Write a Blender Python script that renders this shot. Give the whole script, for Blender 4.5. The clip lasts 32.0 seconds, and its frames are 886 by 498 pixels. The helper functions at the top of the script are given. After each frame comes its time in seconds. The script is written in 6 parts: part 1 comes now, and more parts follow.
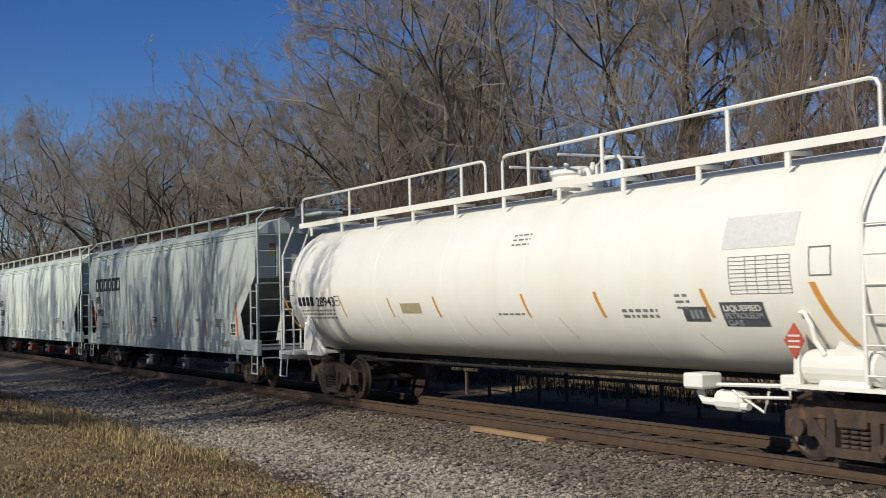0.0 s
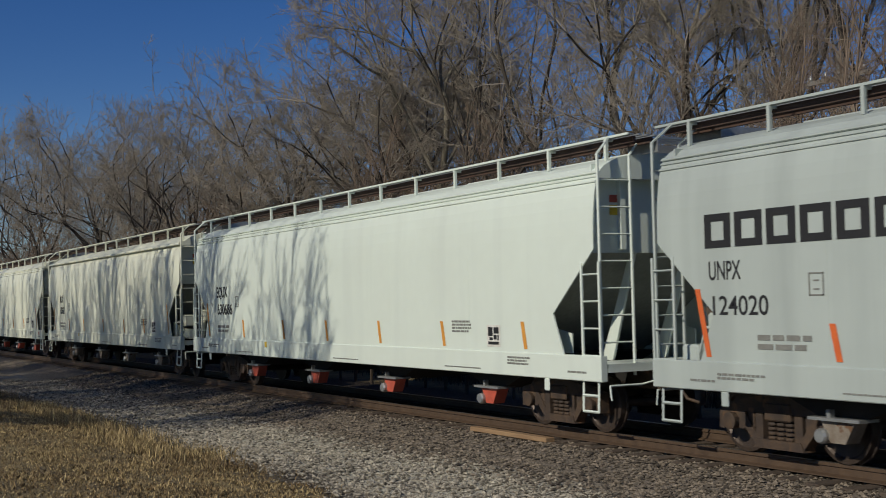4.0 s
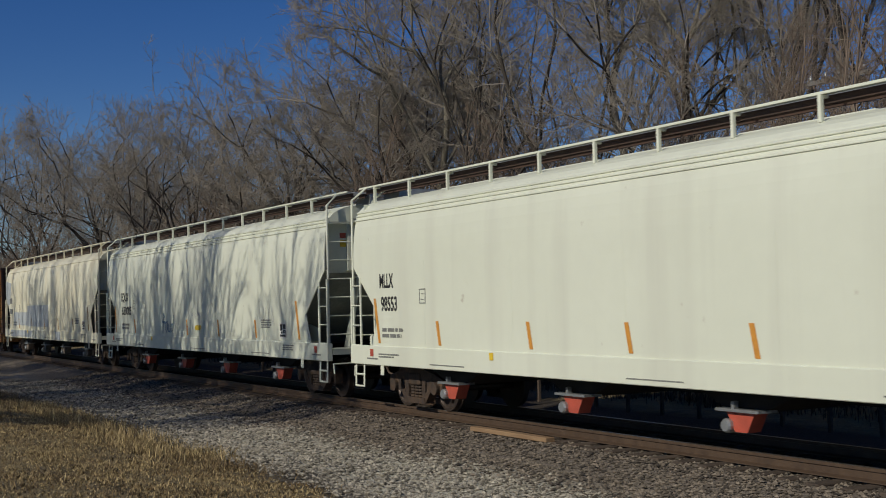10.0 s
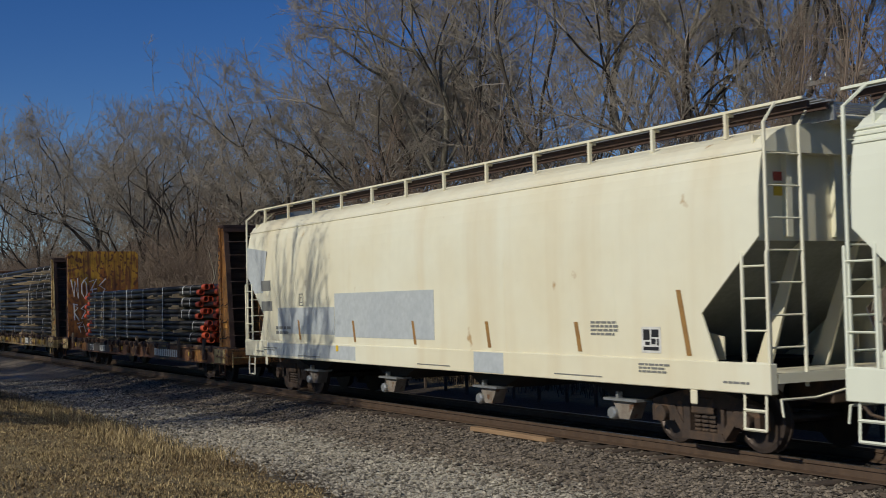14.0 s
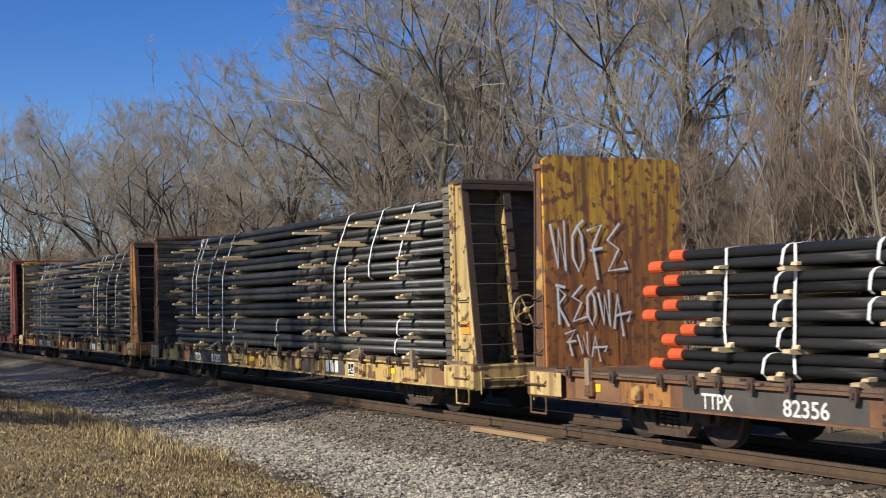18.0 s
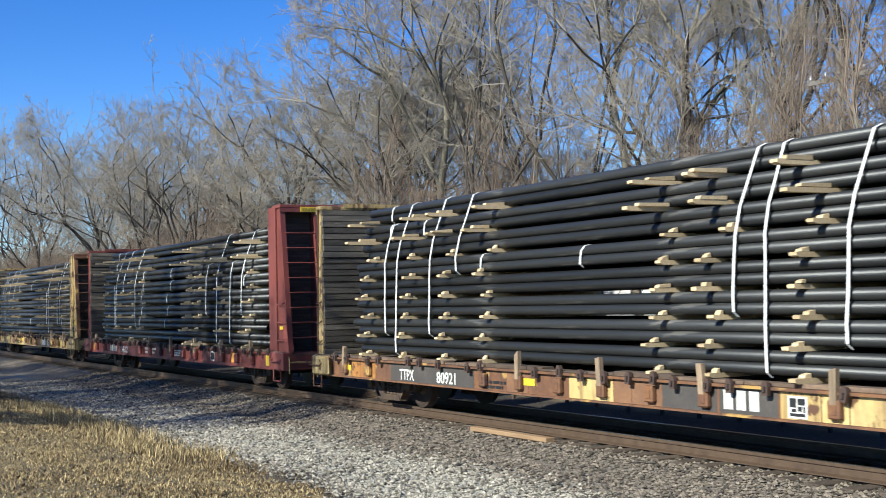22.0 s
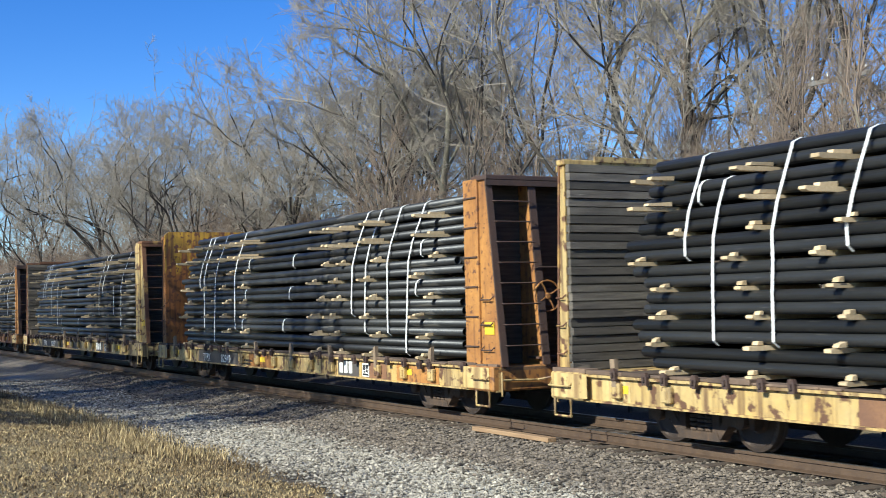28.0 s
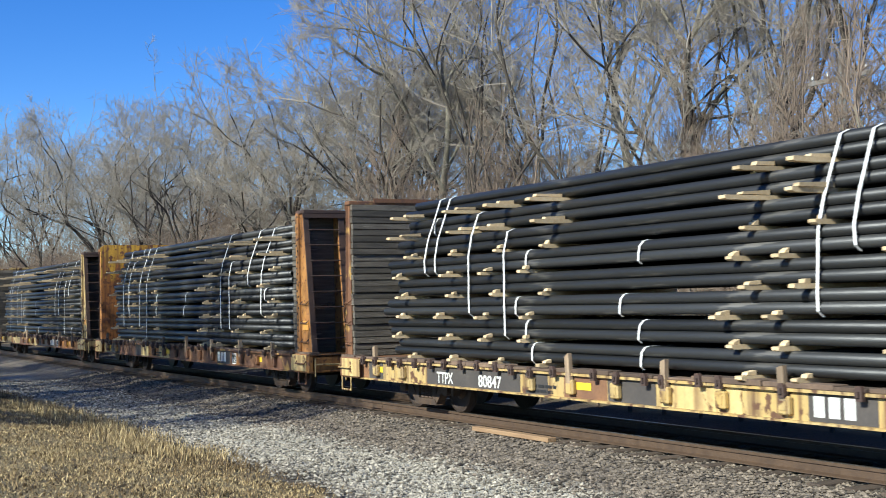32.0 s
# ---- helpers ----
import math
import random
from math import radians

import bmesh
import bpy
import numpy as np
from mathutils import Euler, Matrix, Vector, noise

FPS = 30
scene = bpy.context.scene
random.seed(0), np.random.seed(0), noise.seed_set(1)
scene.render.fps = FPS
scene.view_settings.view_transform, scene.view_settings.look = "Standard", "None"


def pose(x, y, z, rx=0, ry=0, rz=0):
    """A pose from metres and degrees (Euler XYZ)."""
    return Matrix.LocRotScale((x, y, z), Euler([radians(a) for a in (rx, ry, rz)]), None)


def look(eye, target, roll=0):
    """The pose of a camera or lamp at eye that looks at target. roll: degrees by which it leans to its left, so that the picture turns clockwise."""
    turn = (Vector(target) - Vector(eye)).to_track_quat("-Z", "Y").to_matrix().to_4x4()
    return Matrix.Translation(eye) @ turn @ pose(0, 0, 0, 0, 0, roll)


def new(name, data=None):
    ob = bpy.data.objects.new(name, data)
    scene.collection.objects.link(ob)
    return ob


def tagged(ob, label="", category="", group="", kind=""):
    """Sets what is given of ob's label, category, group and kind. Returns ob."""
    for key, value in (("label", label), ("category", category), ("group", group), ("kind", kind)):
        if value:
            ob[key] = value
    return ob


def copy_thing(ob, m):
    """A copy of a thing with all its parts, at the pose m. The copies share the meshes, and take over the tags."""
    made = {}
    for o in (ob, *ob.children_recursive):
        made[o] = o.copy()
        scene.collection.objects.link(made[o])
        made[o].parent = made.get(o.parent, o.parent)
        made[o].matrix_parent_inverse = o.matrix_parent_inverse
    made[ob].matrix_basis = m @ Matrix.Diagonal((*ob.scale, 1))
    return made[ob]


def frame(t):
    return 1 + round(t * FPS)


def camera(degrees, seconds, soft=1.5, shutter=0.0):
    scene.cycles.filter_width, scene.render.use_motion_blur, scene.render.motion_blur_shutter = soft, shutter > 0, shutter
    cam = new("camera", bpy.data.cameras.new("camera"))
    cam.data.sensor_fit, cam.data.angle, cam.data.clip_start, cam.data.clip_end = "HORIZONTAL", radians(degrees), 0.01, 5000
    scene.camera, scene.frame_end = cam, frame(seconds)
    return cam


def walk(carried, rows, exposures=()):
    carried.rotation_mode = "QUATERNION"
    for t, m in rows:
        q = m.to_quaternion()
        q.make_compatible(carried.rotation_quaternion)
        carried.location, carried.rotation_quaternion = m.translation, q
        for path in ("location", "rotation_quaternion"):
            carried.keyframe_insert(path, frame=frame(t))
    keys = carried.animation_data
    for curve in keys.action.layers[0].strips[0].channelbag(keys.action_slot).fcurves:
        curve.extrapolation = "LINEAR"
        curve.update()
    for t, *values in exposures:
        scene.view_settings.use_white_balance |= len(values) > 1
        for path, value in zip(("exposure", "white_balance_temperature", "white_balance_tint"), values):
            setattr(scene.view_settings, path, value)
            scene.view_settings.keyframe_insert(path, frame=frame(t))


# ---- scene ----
# ---------------------------------------------------------------- camera
TRACK_Y = 13.0          # centre line of the track, which runs along x; rail tops at z = 0
EYE = (0.0, 0.0, 2.20)
YAW, PITCH, LEAN = 60.808, 2.388, -1.311


def gaze(yaw):
    a, p = radians(yaw), radians(PITCH)
    return look(EYE, (EYE[0] - math.sin(a) * math.cos(p) * 20, EYE[1] + math.cos(a) * math.cos(p) * 20, EYE[2] + math.sin(p) * 20), LEAN)


cam = camera(39.19, 32.0, soft=0.95, shutter=0.12)
walk(cam, [(0.0, gaze(YAW)), (25.5, gaze(YAW)), (27.5, gaze(YAW + 0.08)), (32.0, gaze(YAW + 0.08))],
     exposures=[(0.0, -0.27, 6750, 8), (1.0, -0.52, 6850, 8), (2.5, -0.66, 6900, 7), (6.0, -0.7, 6600, 7), (9.0, -0.78, 6600, 7), (12.0, -0.68, 6600, 7), (14.5, -0.62, 6500, 7), (17.0, 0.0, 6750, 8), (18.2, 0.45, 6650, 8), (19.3, 0.82, 6100, 2),
                (32.0, 0.82, 6050, 1)])


def travel(t):
    """How far the train has come along the track at t seconds."""
    u = t - 16.0
    return 8.826 * u + 0.01104 * u * u + 0.0000278 * u ** 3


# ---------------------------------------------------------------- world and sun
SUN_EL, SUN_TURN = 30.0, 14.0     # height; turn of the sun from straight behind towards +x
world = bpy.data.worlds.new("sky")
scene.world = world
world.use_nodes = True
wn = world.node_tree.nodes
sky = wn.new("ShaderNodeTexSky")
sky.sky_type, sky.sun_disc = "NISHITA", False
sky.sun_elevation, sky.sun_rotation = radians(SUN_EL), radians(180 - SUN_TURN)
sky.altitude, sky.air_density, sky.dust_density, sky.ozone_density = 2000, 1.0, 0.0, 3.0
wn["Background"].inputs["Strength"].default_value = 0.10
tone = wn.new("ShaderNodeHueSaturation")
tone.inputs["Hue"].default_value, tone.inputs["Saturation"].default_value = 0.517, 1.32
world.node_tree.links.new(sky.outputs["Color"], tone.inputs["Color"])
world.node_tree.links.new(tone.outputs["Color"], wn["Background"].inputs["Color"])
sun = new("sun", bpy.data.lights.new("sun", "SUN"))
sun.data.energy, sun.data.angle, sun.data.color = 5.0, radians(0.53), (1.0, 0.945, 0.85)
se, sa = radians(SUN_EL), radians(SUN_TURN)
sun.matrix_world = look((0, 0, 30), (-math.sin(sa) * math.cos(se) * 30, math.cos(sa) * math.cos(se) * 30, 30 - math.sin(se) * 30))

# ---------------------------------------------------------------- materials


def mat(name, c1, c2=None, scale=3.0, rough=0.6, metal=0.0, bump=0.0, fine=None, streak=None, spots=None, stretch=(1, 1, 1), per=0.0, grain=0.7, fade=None):
    """Two-scale mottled surface. streak: (colour, amount, scale) of vertical runs; spots: (colour, threshold, scale) of patches."""
    m = bpy.data.materials.new(name)
    m.use_nodes = True
    n, l = m.node_tree.nodes, m.node_tree.links
    b = n["Principled BSDF"]
    b.inputs["Roughness"].default_value, b.inputs["Metallic"].default_value = rough, metal
    tc = n.new("ShaderNodeTexCoord")
    mp = n.new("ShaderNodeMapping")
    mp.inputs["Scale"].default_value = stretch
    l.new(tc.outputs["Object"], mp.inputs["Vector"])

    def nz(s, det=5.0, vec=None):
        t = n.new("ShaderNodeTexNoise")
        t.inputs["Scale"].default_value, t.inputs["Detail"].default_value = s, det
        l.new(vec or mp.outputs["Vector"], t.inputs["Vector"])
        return t.outputs["Fac"]

    def ramp(fac, lo, hi):
        r = n.new("ShaderNodeMapRange")
        r.inputs["From Min"].default_value, r.inputs["From Max"].default_value = lo, hi
        l.new(fac, r.inputs["Value"])
        return r.outputs["Result"]

    def mix(fac, a, c):
        x = n.new("ShaderNodeMix")
        x.data_type = "RGBA"
        if isinstance(fac, float):
            x.inputs["Factor"].default_value = fac
        else:
            l.new(fac, x.inputs["Factor"])
        for k, v in ((6, a), (7, c)):
            if isinstance(v, tuple):
                x.inputs[k].default_value = (*v, 1)
            else:
                l.new(v, x.inputs[k])
        return x.outputs[2]
    c2 = c2 or tuple(v * 0.8 for v in c1)
    col = mix(ramp(nz(scale), 0.35, 0.65), c1, c2)
    g = n.new("ShaderNodeMath")
    g.operation = "MULTIPLY"
    g.inputs[1].default_value = grain
    l.new(ramp(nz(scale * (fine or 9)), 0.3, 0.9), g.inputs[0])
    col = mix(g.outputs[0], col, tuple(v * 0.7 for v in c2))
    if fade:
        z0, z1, fc = fade
        sp = n.new("ShaderNodeSeparateXYZ")
        l.new(tc.outputs["Object"], sp.inputs[0])
        m3 = n.new("ShaderNodeMapping")
        m3.inputs["Scale"].default_value = (1, 1, 0.22)
        l.new(tc.outputs["Object"], m3.inputs["Vector"])
        ad = n.new("ShaderNodeMath")
        ad.operation = "MULTIPLY_ADD"
        ad.inputs[1].default_value = 6.0
        l.new(nz(scale * 5, 9.0, m3.outputs["Vector"]), ad.inputs[0])
        l.new(sp.outputs["Z"], ad.inputs[2])
        col = mix(ramp(ad.outputs[0], z1 + 3.0, z0 + 3.0), col, fc)
    if streak:
        m2 = n.new("ShaderNodeMapping")
        m2.inputs["Scale"].default_value = (1, 1, 0.06)
        l.new(tc.outputs["Object"], m2.inputs["Vector"])
        sc, am, ss, lo = (*streak, 0.5)[:4]
        v = n.new("ShaderNodeMath")
        v.operation = "MULTIPLY"
        v.inputs[1].default_value = am
        l.new(ramp(nz(ss, 6.0, m2.outputs["Vector"]), lo, lo + 0.22), v.inputs[0])
        col = mix(v.outputs[0], col, sc)
    if spots:
        sc, th, ss = spots
        col = mix(ramp(nz(ss, 8.0), th, th + 0.06), col, sc)
    if per:
        oi = n.new("ShaderNodeObjectInfo")
        h = n.new("ShaderNodeHueSaturation")
        l.new(ramp(oi.outputs["Random"], -0.0, 1.0), h.inputs["Value"])
        r = h.inputs["Value"].links[0].from_node
        r.inputs["To Min"].default_value, r.inputs["To Max"].default_value = 1 - per, 1 + per
        l.new(col, h.inputs["Color"])
        col = h.outputs["Color"]
    l.new(col, b.inputs["Base Color"])
    if bump:
        bp = n.new("ShaderNodeBump")
        bp.inputs["Strength"].default_value, bp.inputs["Distance"].default_value = min(1.0, bump), 0.02
        l.new(nz(scale * (fine or 9) * 2), bp.inputs["Height"])
        l.new(bp.outputs["Normal"], b.inputs["Normal"])
    return m


RUST = (0.13, 0.055, 0.025)
M_WHITE = mat("white_car_paint", (0.73, 0.745, 0.61), (0.70, 0.715, 0.58), 0.35, 0.42, streak=((0.55, 0.54, 0.45), 0.35, 1.6), grain=0.12, spots=((0.50, 0.46, 0.36), 0.70, 2.2))
M_CREAM = mat("cream_car_paint", (0.77, 0.745, 0.58), (0.73, 0.67, 0.48), 0.4, 0.5, streak=((0.58, 0.44, 0.24), 0.35, 1.2), grain=0.15, spots=((0.45, 0.30, 0.14), 0.69, 1.8))
M_PALE = mat("pale_blue_white_paint", (0.67, 0.74, 0.665), (0.64, 0.70, 0.63), 0.35, 0.42, streak=((0.52, 0.57, 0.53), 0.3, 1.6), grain=0.12)
M_GREY = mat("grey_car_paint", (0.435, 0.485, 0.455), (0.40, 0.445, 0.42), 0.4, 0.42, streak=((0.27, 0.30, 0.29), 0.4, 1.5), grain=0.12)
M_TANK = mat("tank_white_paint", (0.82, 0.81, 0.74), (0.79, 0.78, 0.70), 0.4, 0.38, streak=((0.66, 0.63, 0.52), 0.3, 1.2), grain=0.1)
# Slope sheets: a darker grey with the shade of the car ends in it.
M_SHADE = mat("shaded_grey_steel", (0.27, 0.28, 0.25), (0.20, 0.21, 0.19), 1.5, 0.6)
# Black underframe, its colour lowered further to deepen the shade under the cars.
M_BLACK = mat("shade_black_underframe", (0.008, 0.0075, 0.007), (0.014, 0.012, 0.010), 2.0, 0.9)
M_TRUCK = mat("rusty_truck_iron", (0.095, 0.058, 0.034), (0.04, 0.028, 0.022), 5.0, 0.75, bump=0.5, spots=((0.13, 0.07, 0.035), 0.6, 4.0))
M_WHEEL = mat("wheel_steel", (0.09, 0.065, 0.05), (0.06, 0.045, 0.038), 4.0, 0.5, 0.5)
M_RAIL = mat("rail_rust", (0.125, 0.08, 0.05), (0.09, 0.058, 0.038), 6.0, 0.6, 0.3, bump=0.1)
M_RAILTOP = mat("polished_rail_head", (0.42, 0.40, 0.38), (0.34, 0.32, 0.30), 8.0, 0.3, 0.9)
M_TIE = mat("weathered_tie_wood", (0.12, 0.085, 0.06), (0.075, 0.055, 0.04), 3.0, 0.9, bump=0.5, stretch=(6, 1, 6), per=0.25)
M_RED = mat("red_gate_paint", (0.55, 0.10, 0.06), (0.42, 0.08, 0.05), 5.0, 0.5)
M_GATE = mat("rust_stained_grey_gate", (0.27, 0.24, 0.20), (0.17, 0.13, 0.095), 5.0, 0.65, spots=((0.12, 0.06, 0.03), 0.58, 6.0), bump=0.2)
M_GREYMETAL = mat("galvanised_metal", (0.42, 0.43, 0.43), (0.33, 0.34, 0.34), 6.0, 0.45, 0.6)
M_YELLOW = mat("chipped_yellow_paint", (0.50, 0.33, 0.105), (0.45, 0.33, 0.145), 1.6, 0.6, streak=((0.10, 0.05, 0.028), 0.85, 9.0, 0.46), spots=((0.11, 0.055, 0.03), 0.555, 5.0), bump=0.15)
M_ORANGE = mat("rusted_orange_paint", (0.43, 0.20, 0.05), (0.29, 0.125, 0.035), 1.5, 0.65, streak=(RUST, 0.85, 9.0), spots=(RUST, 0.57, 9.0), bump=0.15)
M_RUSTSHEET = mat("rust_run_orange_sheet", (0.62, 0.36, 0.04), (0.56, 0.29, 0.035), 1.3, 0.6, fade=(3.35, 3.65, (0.36, 0.14, 0.035)), streak=((0.14, 0.055, 0.025), 0.9, 10.0, 0.44), spots=((0.16, 0.065, 0.03), 0.545, 7.0), bump=0.15)
M_BROWN = mat("rusted_brown_paint", (0.22, 0.10, 0.04), (0.11, 0.052, 0.032), 1.6, 0.7, streak=((0.07, 0.035, 0.025), 0.7, 4.0), spots=((0.40, 0.24, 0.07), 0.60, 1.6), bump=0.15)
M_OXIDE = mat("oxide_red_paint", (0.205, 0.050, 0.038), (0.165, 0.042, 0.034), 1.2, 0.55, streak=((0.14, 0.05, 0.04), 0.5, 3.0), bump=0.05)
M_PALEYEL = mat("pale_yellow_touch_up", (0.60, 0.45, 0.20), (0.52, 0.37, 0.145), 1.5, 0.55, streak=((0.14, 0.07, 0.035), 0.7, 6.0, 0.47), spots=((0.12, 0.06, 0.03), 0.57, 4.0), bump=0.1)
M_RUSTY = mat("bare_rusty_steel", (0.24, 0.12, 0.055), (0.16, 0.08, 0.045), 2.5, 0.75, bump=0.15)
M_DARKPATCH = mat("dark_primer_patch", (0.085, 0.072, 0.062), (0.06, 0.052, 0.047), 2.0, 0.7)
M_BOARD = mat("dark_weathered_boards", (0.15, 0.128, 0.098), (0.075, 0.063, 0.05), 2.0, 0.9, stretch=(1, 0.7, 9), bump=0.4, per=0.5, spots=((0.22, 0.185, 0.14), 0.66, 2.0))
M_DECK = mat("worn_wood_deck", (0.175, 0.115, 0.073), (0.085, 0.056, 0.04), 2.0, 0.9, bump=0.4, per=0.4)
M_PIPE = mat("black_pipe_coating", (0.014, 0.015, 0.017), (0.028, 0.0275, 0.026), 1.0, 0.45, stretch=(0.35, 3, 3), bump=0.12, per=0.6, spots=((0.075, 0.070, 0.062), 0.61, 2.2))
M_CAP = mat("orange_end_caps", (0.75, 0.11, 0.035), (0.62, 0.09, 0.03), 3.0, 0.45)
M_WOOD = mat("raw_pine_dunnage", (0.62, 0.48, 0.29), (0.52, 0.38, 0.21), 4.0, 0.8, stretch=(1, 6, 6), per=0.25)
M_STRAP = mat("white_woven_strap", (0.80, 0.80, 0.78), (0.72, 0.72, 0.70), 8.0, 0.6)
M_STRIPE = mat("amber_reflector_tape", (0.72, 0.33, 0.06), (0.62, 0.27, 0.05), 5.0, 0.4)
M_INK = mat("black_lettering", (0.02, 0.02, 0.022), None, 5.0, 0.6)
M_PRINT = mat("faded_small_print", (0.22, 0.22, 0.20), None, 5.0, 0.7)
M_WHITEINK = mat("white_lettering", (0.75, 0.74, 0.70), (0.6, 0.58, 0.52), 6.0, 0.6)
M_BARK = mat("grey_brown_bark", (0.068, 0.055, 0.042), (0.04, 0.033, 0.026), 2.0, 0.95, bump=0.4, stretch=(1, 1, 0.3))
M_TWIG = mat("bare_twigs", (0.345, 0.30, 0.24), (0.25, 0.215, 0.17), 1.0, 0.9)
M_BRUSH = mat("reddish_brush_twigs", (0.25, 0.185, 0.135), (0.20, 0.15, 0.11), 1.0, 0.9)
M_TAPE = mat("orange_red_reflector_tape", (0.70, 0.15, 0.04), (0.62, 0.13, 0.04), 5.0, 0.4)
M_FLANGE = mat("dark_rusted_flange", (0.085, 0.045, 0.03), (0.055, 0.034, 0.027), 3.0, 0.8, bump=0.2)
M_GREYINK = mat("worn_grey_lettering", (0.36, 0.37, 0.38), (0.22, 0.23, 0.24), 9.0, 0.7)
M_STAKE = mat("weathered_stake_wood", (0.33, 0.24, 0.15), (0.20, 0.14, 0.09), 4.0, 0.85, stretch=(4, 4, 0.6), per=0.4)

# ---------------------------------------------------------------- mesh helpers


def mesh(name, bm, material):
    me = bpy.data.meshes.new(name)
    bm.to_mesh(me)
    bm.free()
    me.materials.append(material)
    return me


def part(name, bm, material, parent, label="", smooth=False):
    me = mesh(name, bm, material)
    if smooth:
        for p in me.polygons:
            p.use_smooth = True
    ob = new(name, me)
    ob.parent = parent
    return tagged(ob, label)


def twin(name, me, parent, m, label=""):
    """One more part on a mesh that is already there."""
    ob = new(name, me)
    ob.parent = parent
    ob.matrix_basis = m
    return tagged(ob, label)


def thing(name, label, category, group="", kind=""):
    ob = new(name)
    ob.empty_display_size = 0.2
    return tagged(ob, label, category, group, kind)


def box(bm, x0, x1, y0, y1, z0, z1, bev=0.0):
    """A box; bev cuts its long corners a little."""
    vs = [bm.verts.new(c) for c in ((x0, y0, z0), (x1, y0, z0), (x1, y1, z0), (x0, y1, z0), (x0, y0, z1), (x1, y0, z1), (x1, y1, z1), (x0, y1, z1))]
    fs = [bm.faces.new([vs[i] for i in f]) for f in ((3, 2, 1, 0), (4, 5, 6, 7), (0, 1, 5, 4), (1, 2, 6, 5), (2, 3, 7, 6), (3, 0, 4, 7))]
    if bev:
        es = list({e for f in fs for e in f.edges})
        bmesh.ops.bevel(bm, geom=es, offset=bev, segments=1, affect="EDGES")


def solid(bm, outline, axis, a, b):
    """A prism: a 2D outline (counter-clockwise) drawn out from a to b along axis 'x', 'y' or 'z'."""
    def at(u, v, w):
        return {"x": (w, u, v), "y": (u, w, v), "z": (u, v, w)}[axis]
    lo = [bm.verts.new(at(u, v, a)) for u, v in outline]
    hi = [bm.verts.new(at(u, v, b)) for u, v in outline]
    n = len(outline)
    fs = [bm.faces.new(lo), bm.faces.new(list(reversed(hi)))]
    for i in range(n):
        fs.append(bm.faces.new((lo[i], hi[i], hi[(i + 1) % n], lo[(i + 1) % n])))
    bmesh.ops.recalc_face_normals(bm, faces=fs)


def tube(bm, pts, r, seg=6, caps=True, r2=None):
    """A round bar along a line of points."""
    pts = [Vector(p) for p in pts]
    rings = []
    for i, p in enumerate(pts):
        d = (pts[min(i + 1, len(pts) - 1)] - pts[max(i - 1, 0)]).normalized()
        s = d.cross(Vector((0, 0, 1)) if abs(d.z) < 0.9 else Vector((1, 0, 0))).normalized()
        u = s.cross(d)
        rr = r if r2 is None else r + (r2 - r) * i / (len(pts) - 1)
        rings.append([bm.verts.new(p + (s * math.cos(k * 2 * math.pi / seg) + u * math.sin(k * 2 * math.pi / seg)) * rr) for k in range(seg)])
    for a, b in zip(rings, rings[1:]):
        for k in range(seg):
            bm.faces.new((a[k], a[(k + 1) % seg], b[(k + 1) % seg], b[k]))
    if caps:
        bm.faces.new(list(reversed(rings[0])))
        bm.faces.new(rings[-1])


def lathe(bm, prof, seg=24, axis="y", centre=(0, 0, 0)):
    """A turned body: prof is a list of (along, radius)."""
    rings = []
    for a, r in prof:
        ring = []
        for k in range(seg):
            c, s = math.cos(2 * math.pi * k / seg) * r, math.sin(2 * math.pi * k / seg) * r
            v = {"y": (c, a, s), "x": (a, c, s), "z": (c, s, a)}[axis]
            ring.append(bm.verts.new((v[0] + centre[0], v[1] + centre[1], v[2] + centre[2])))
        rings.append(ring)
    fs = []
    for a, b in zip(rings, rings[1:]):
        for k in range(seg):
            fs.append(bm.faces.new((a[k], a[(k + 1) % seg], b[(k + 1) % seg], b[k])))
    fs.append(bm.faces.new(rings[0]))
    fs.append(bm.faces.new(rings[-1]))
    bmesh.ops.recalc_face_normals(bm, faces=fs)


def B():
    return bmesh.new()


def text_mesh(s, size, width=1.0, bold=0.0):
    cu = bpy.data.curves.new("lettering", "FONT")
    cu.body, cu.size, cu.extrude, cu.offset = s, size, 0.002, bold
    ob = bpy.data.objects.new("lettering", cu)
    scene.collection.objects.link(ob)
    bpy.context.view_layer.update()
    me = bpy.data.meshes.new_from_object(ob.evaluated_get(bpy.context.evaluated_depsgraph_get()))
    bpy.data.objects.remove(ob)
    return me


def lettering(s, size, x, y, z, parent, material, width=1.0, bold=0.0, fit=None):
    """Words on a car's near side, read from -y; x is their left end, z the foot of the letters."""
    me = text_mesh(s, size, bold=bold)
    me.materials.clear()
    me.materials.append(material)
    if fit:
        width = fit / (max(v.co.x for v in me.vertices) - min(v.co.x for v in me.vertices))
    ob = new("lettering", me)
    ob.parent = parent
    ob.matrix_basis = pose(x, y, z, 90) @ Matrix.Diagonal((width, 1, 1, 1))
    return ob


def bars(x, y, z, rows, parent, material, seed=1, name="small_print"):
    """Unreadable small print: rows of (width, height) under one another, broken into word-long bars."""
    rnd = random.Random(seed)
    bm = B()
    for w, h in rows:
        u = 0.0
        while u < w:
            ww = min(rnd.uniform(1.5, 4.5) * h, w - u)
            box(bm, x + u, x + u + ww, y - 0.004, y, z, z + h)
            u += ww + h * 0.7
        z -= h * 1.7
    return part(name, bm, material, parent)

# ---------------------------------------------------------------- ground and track


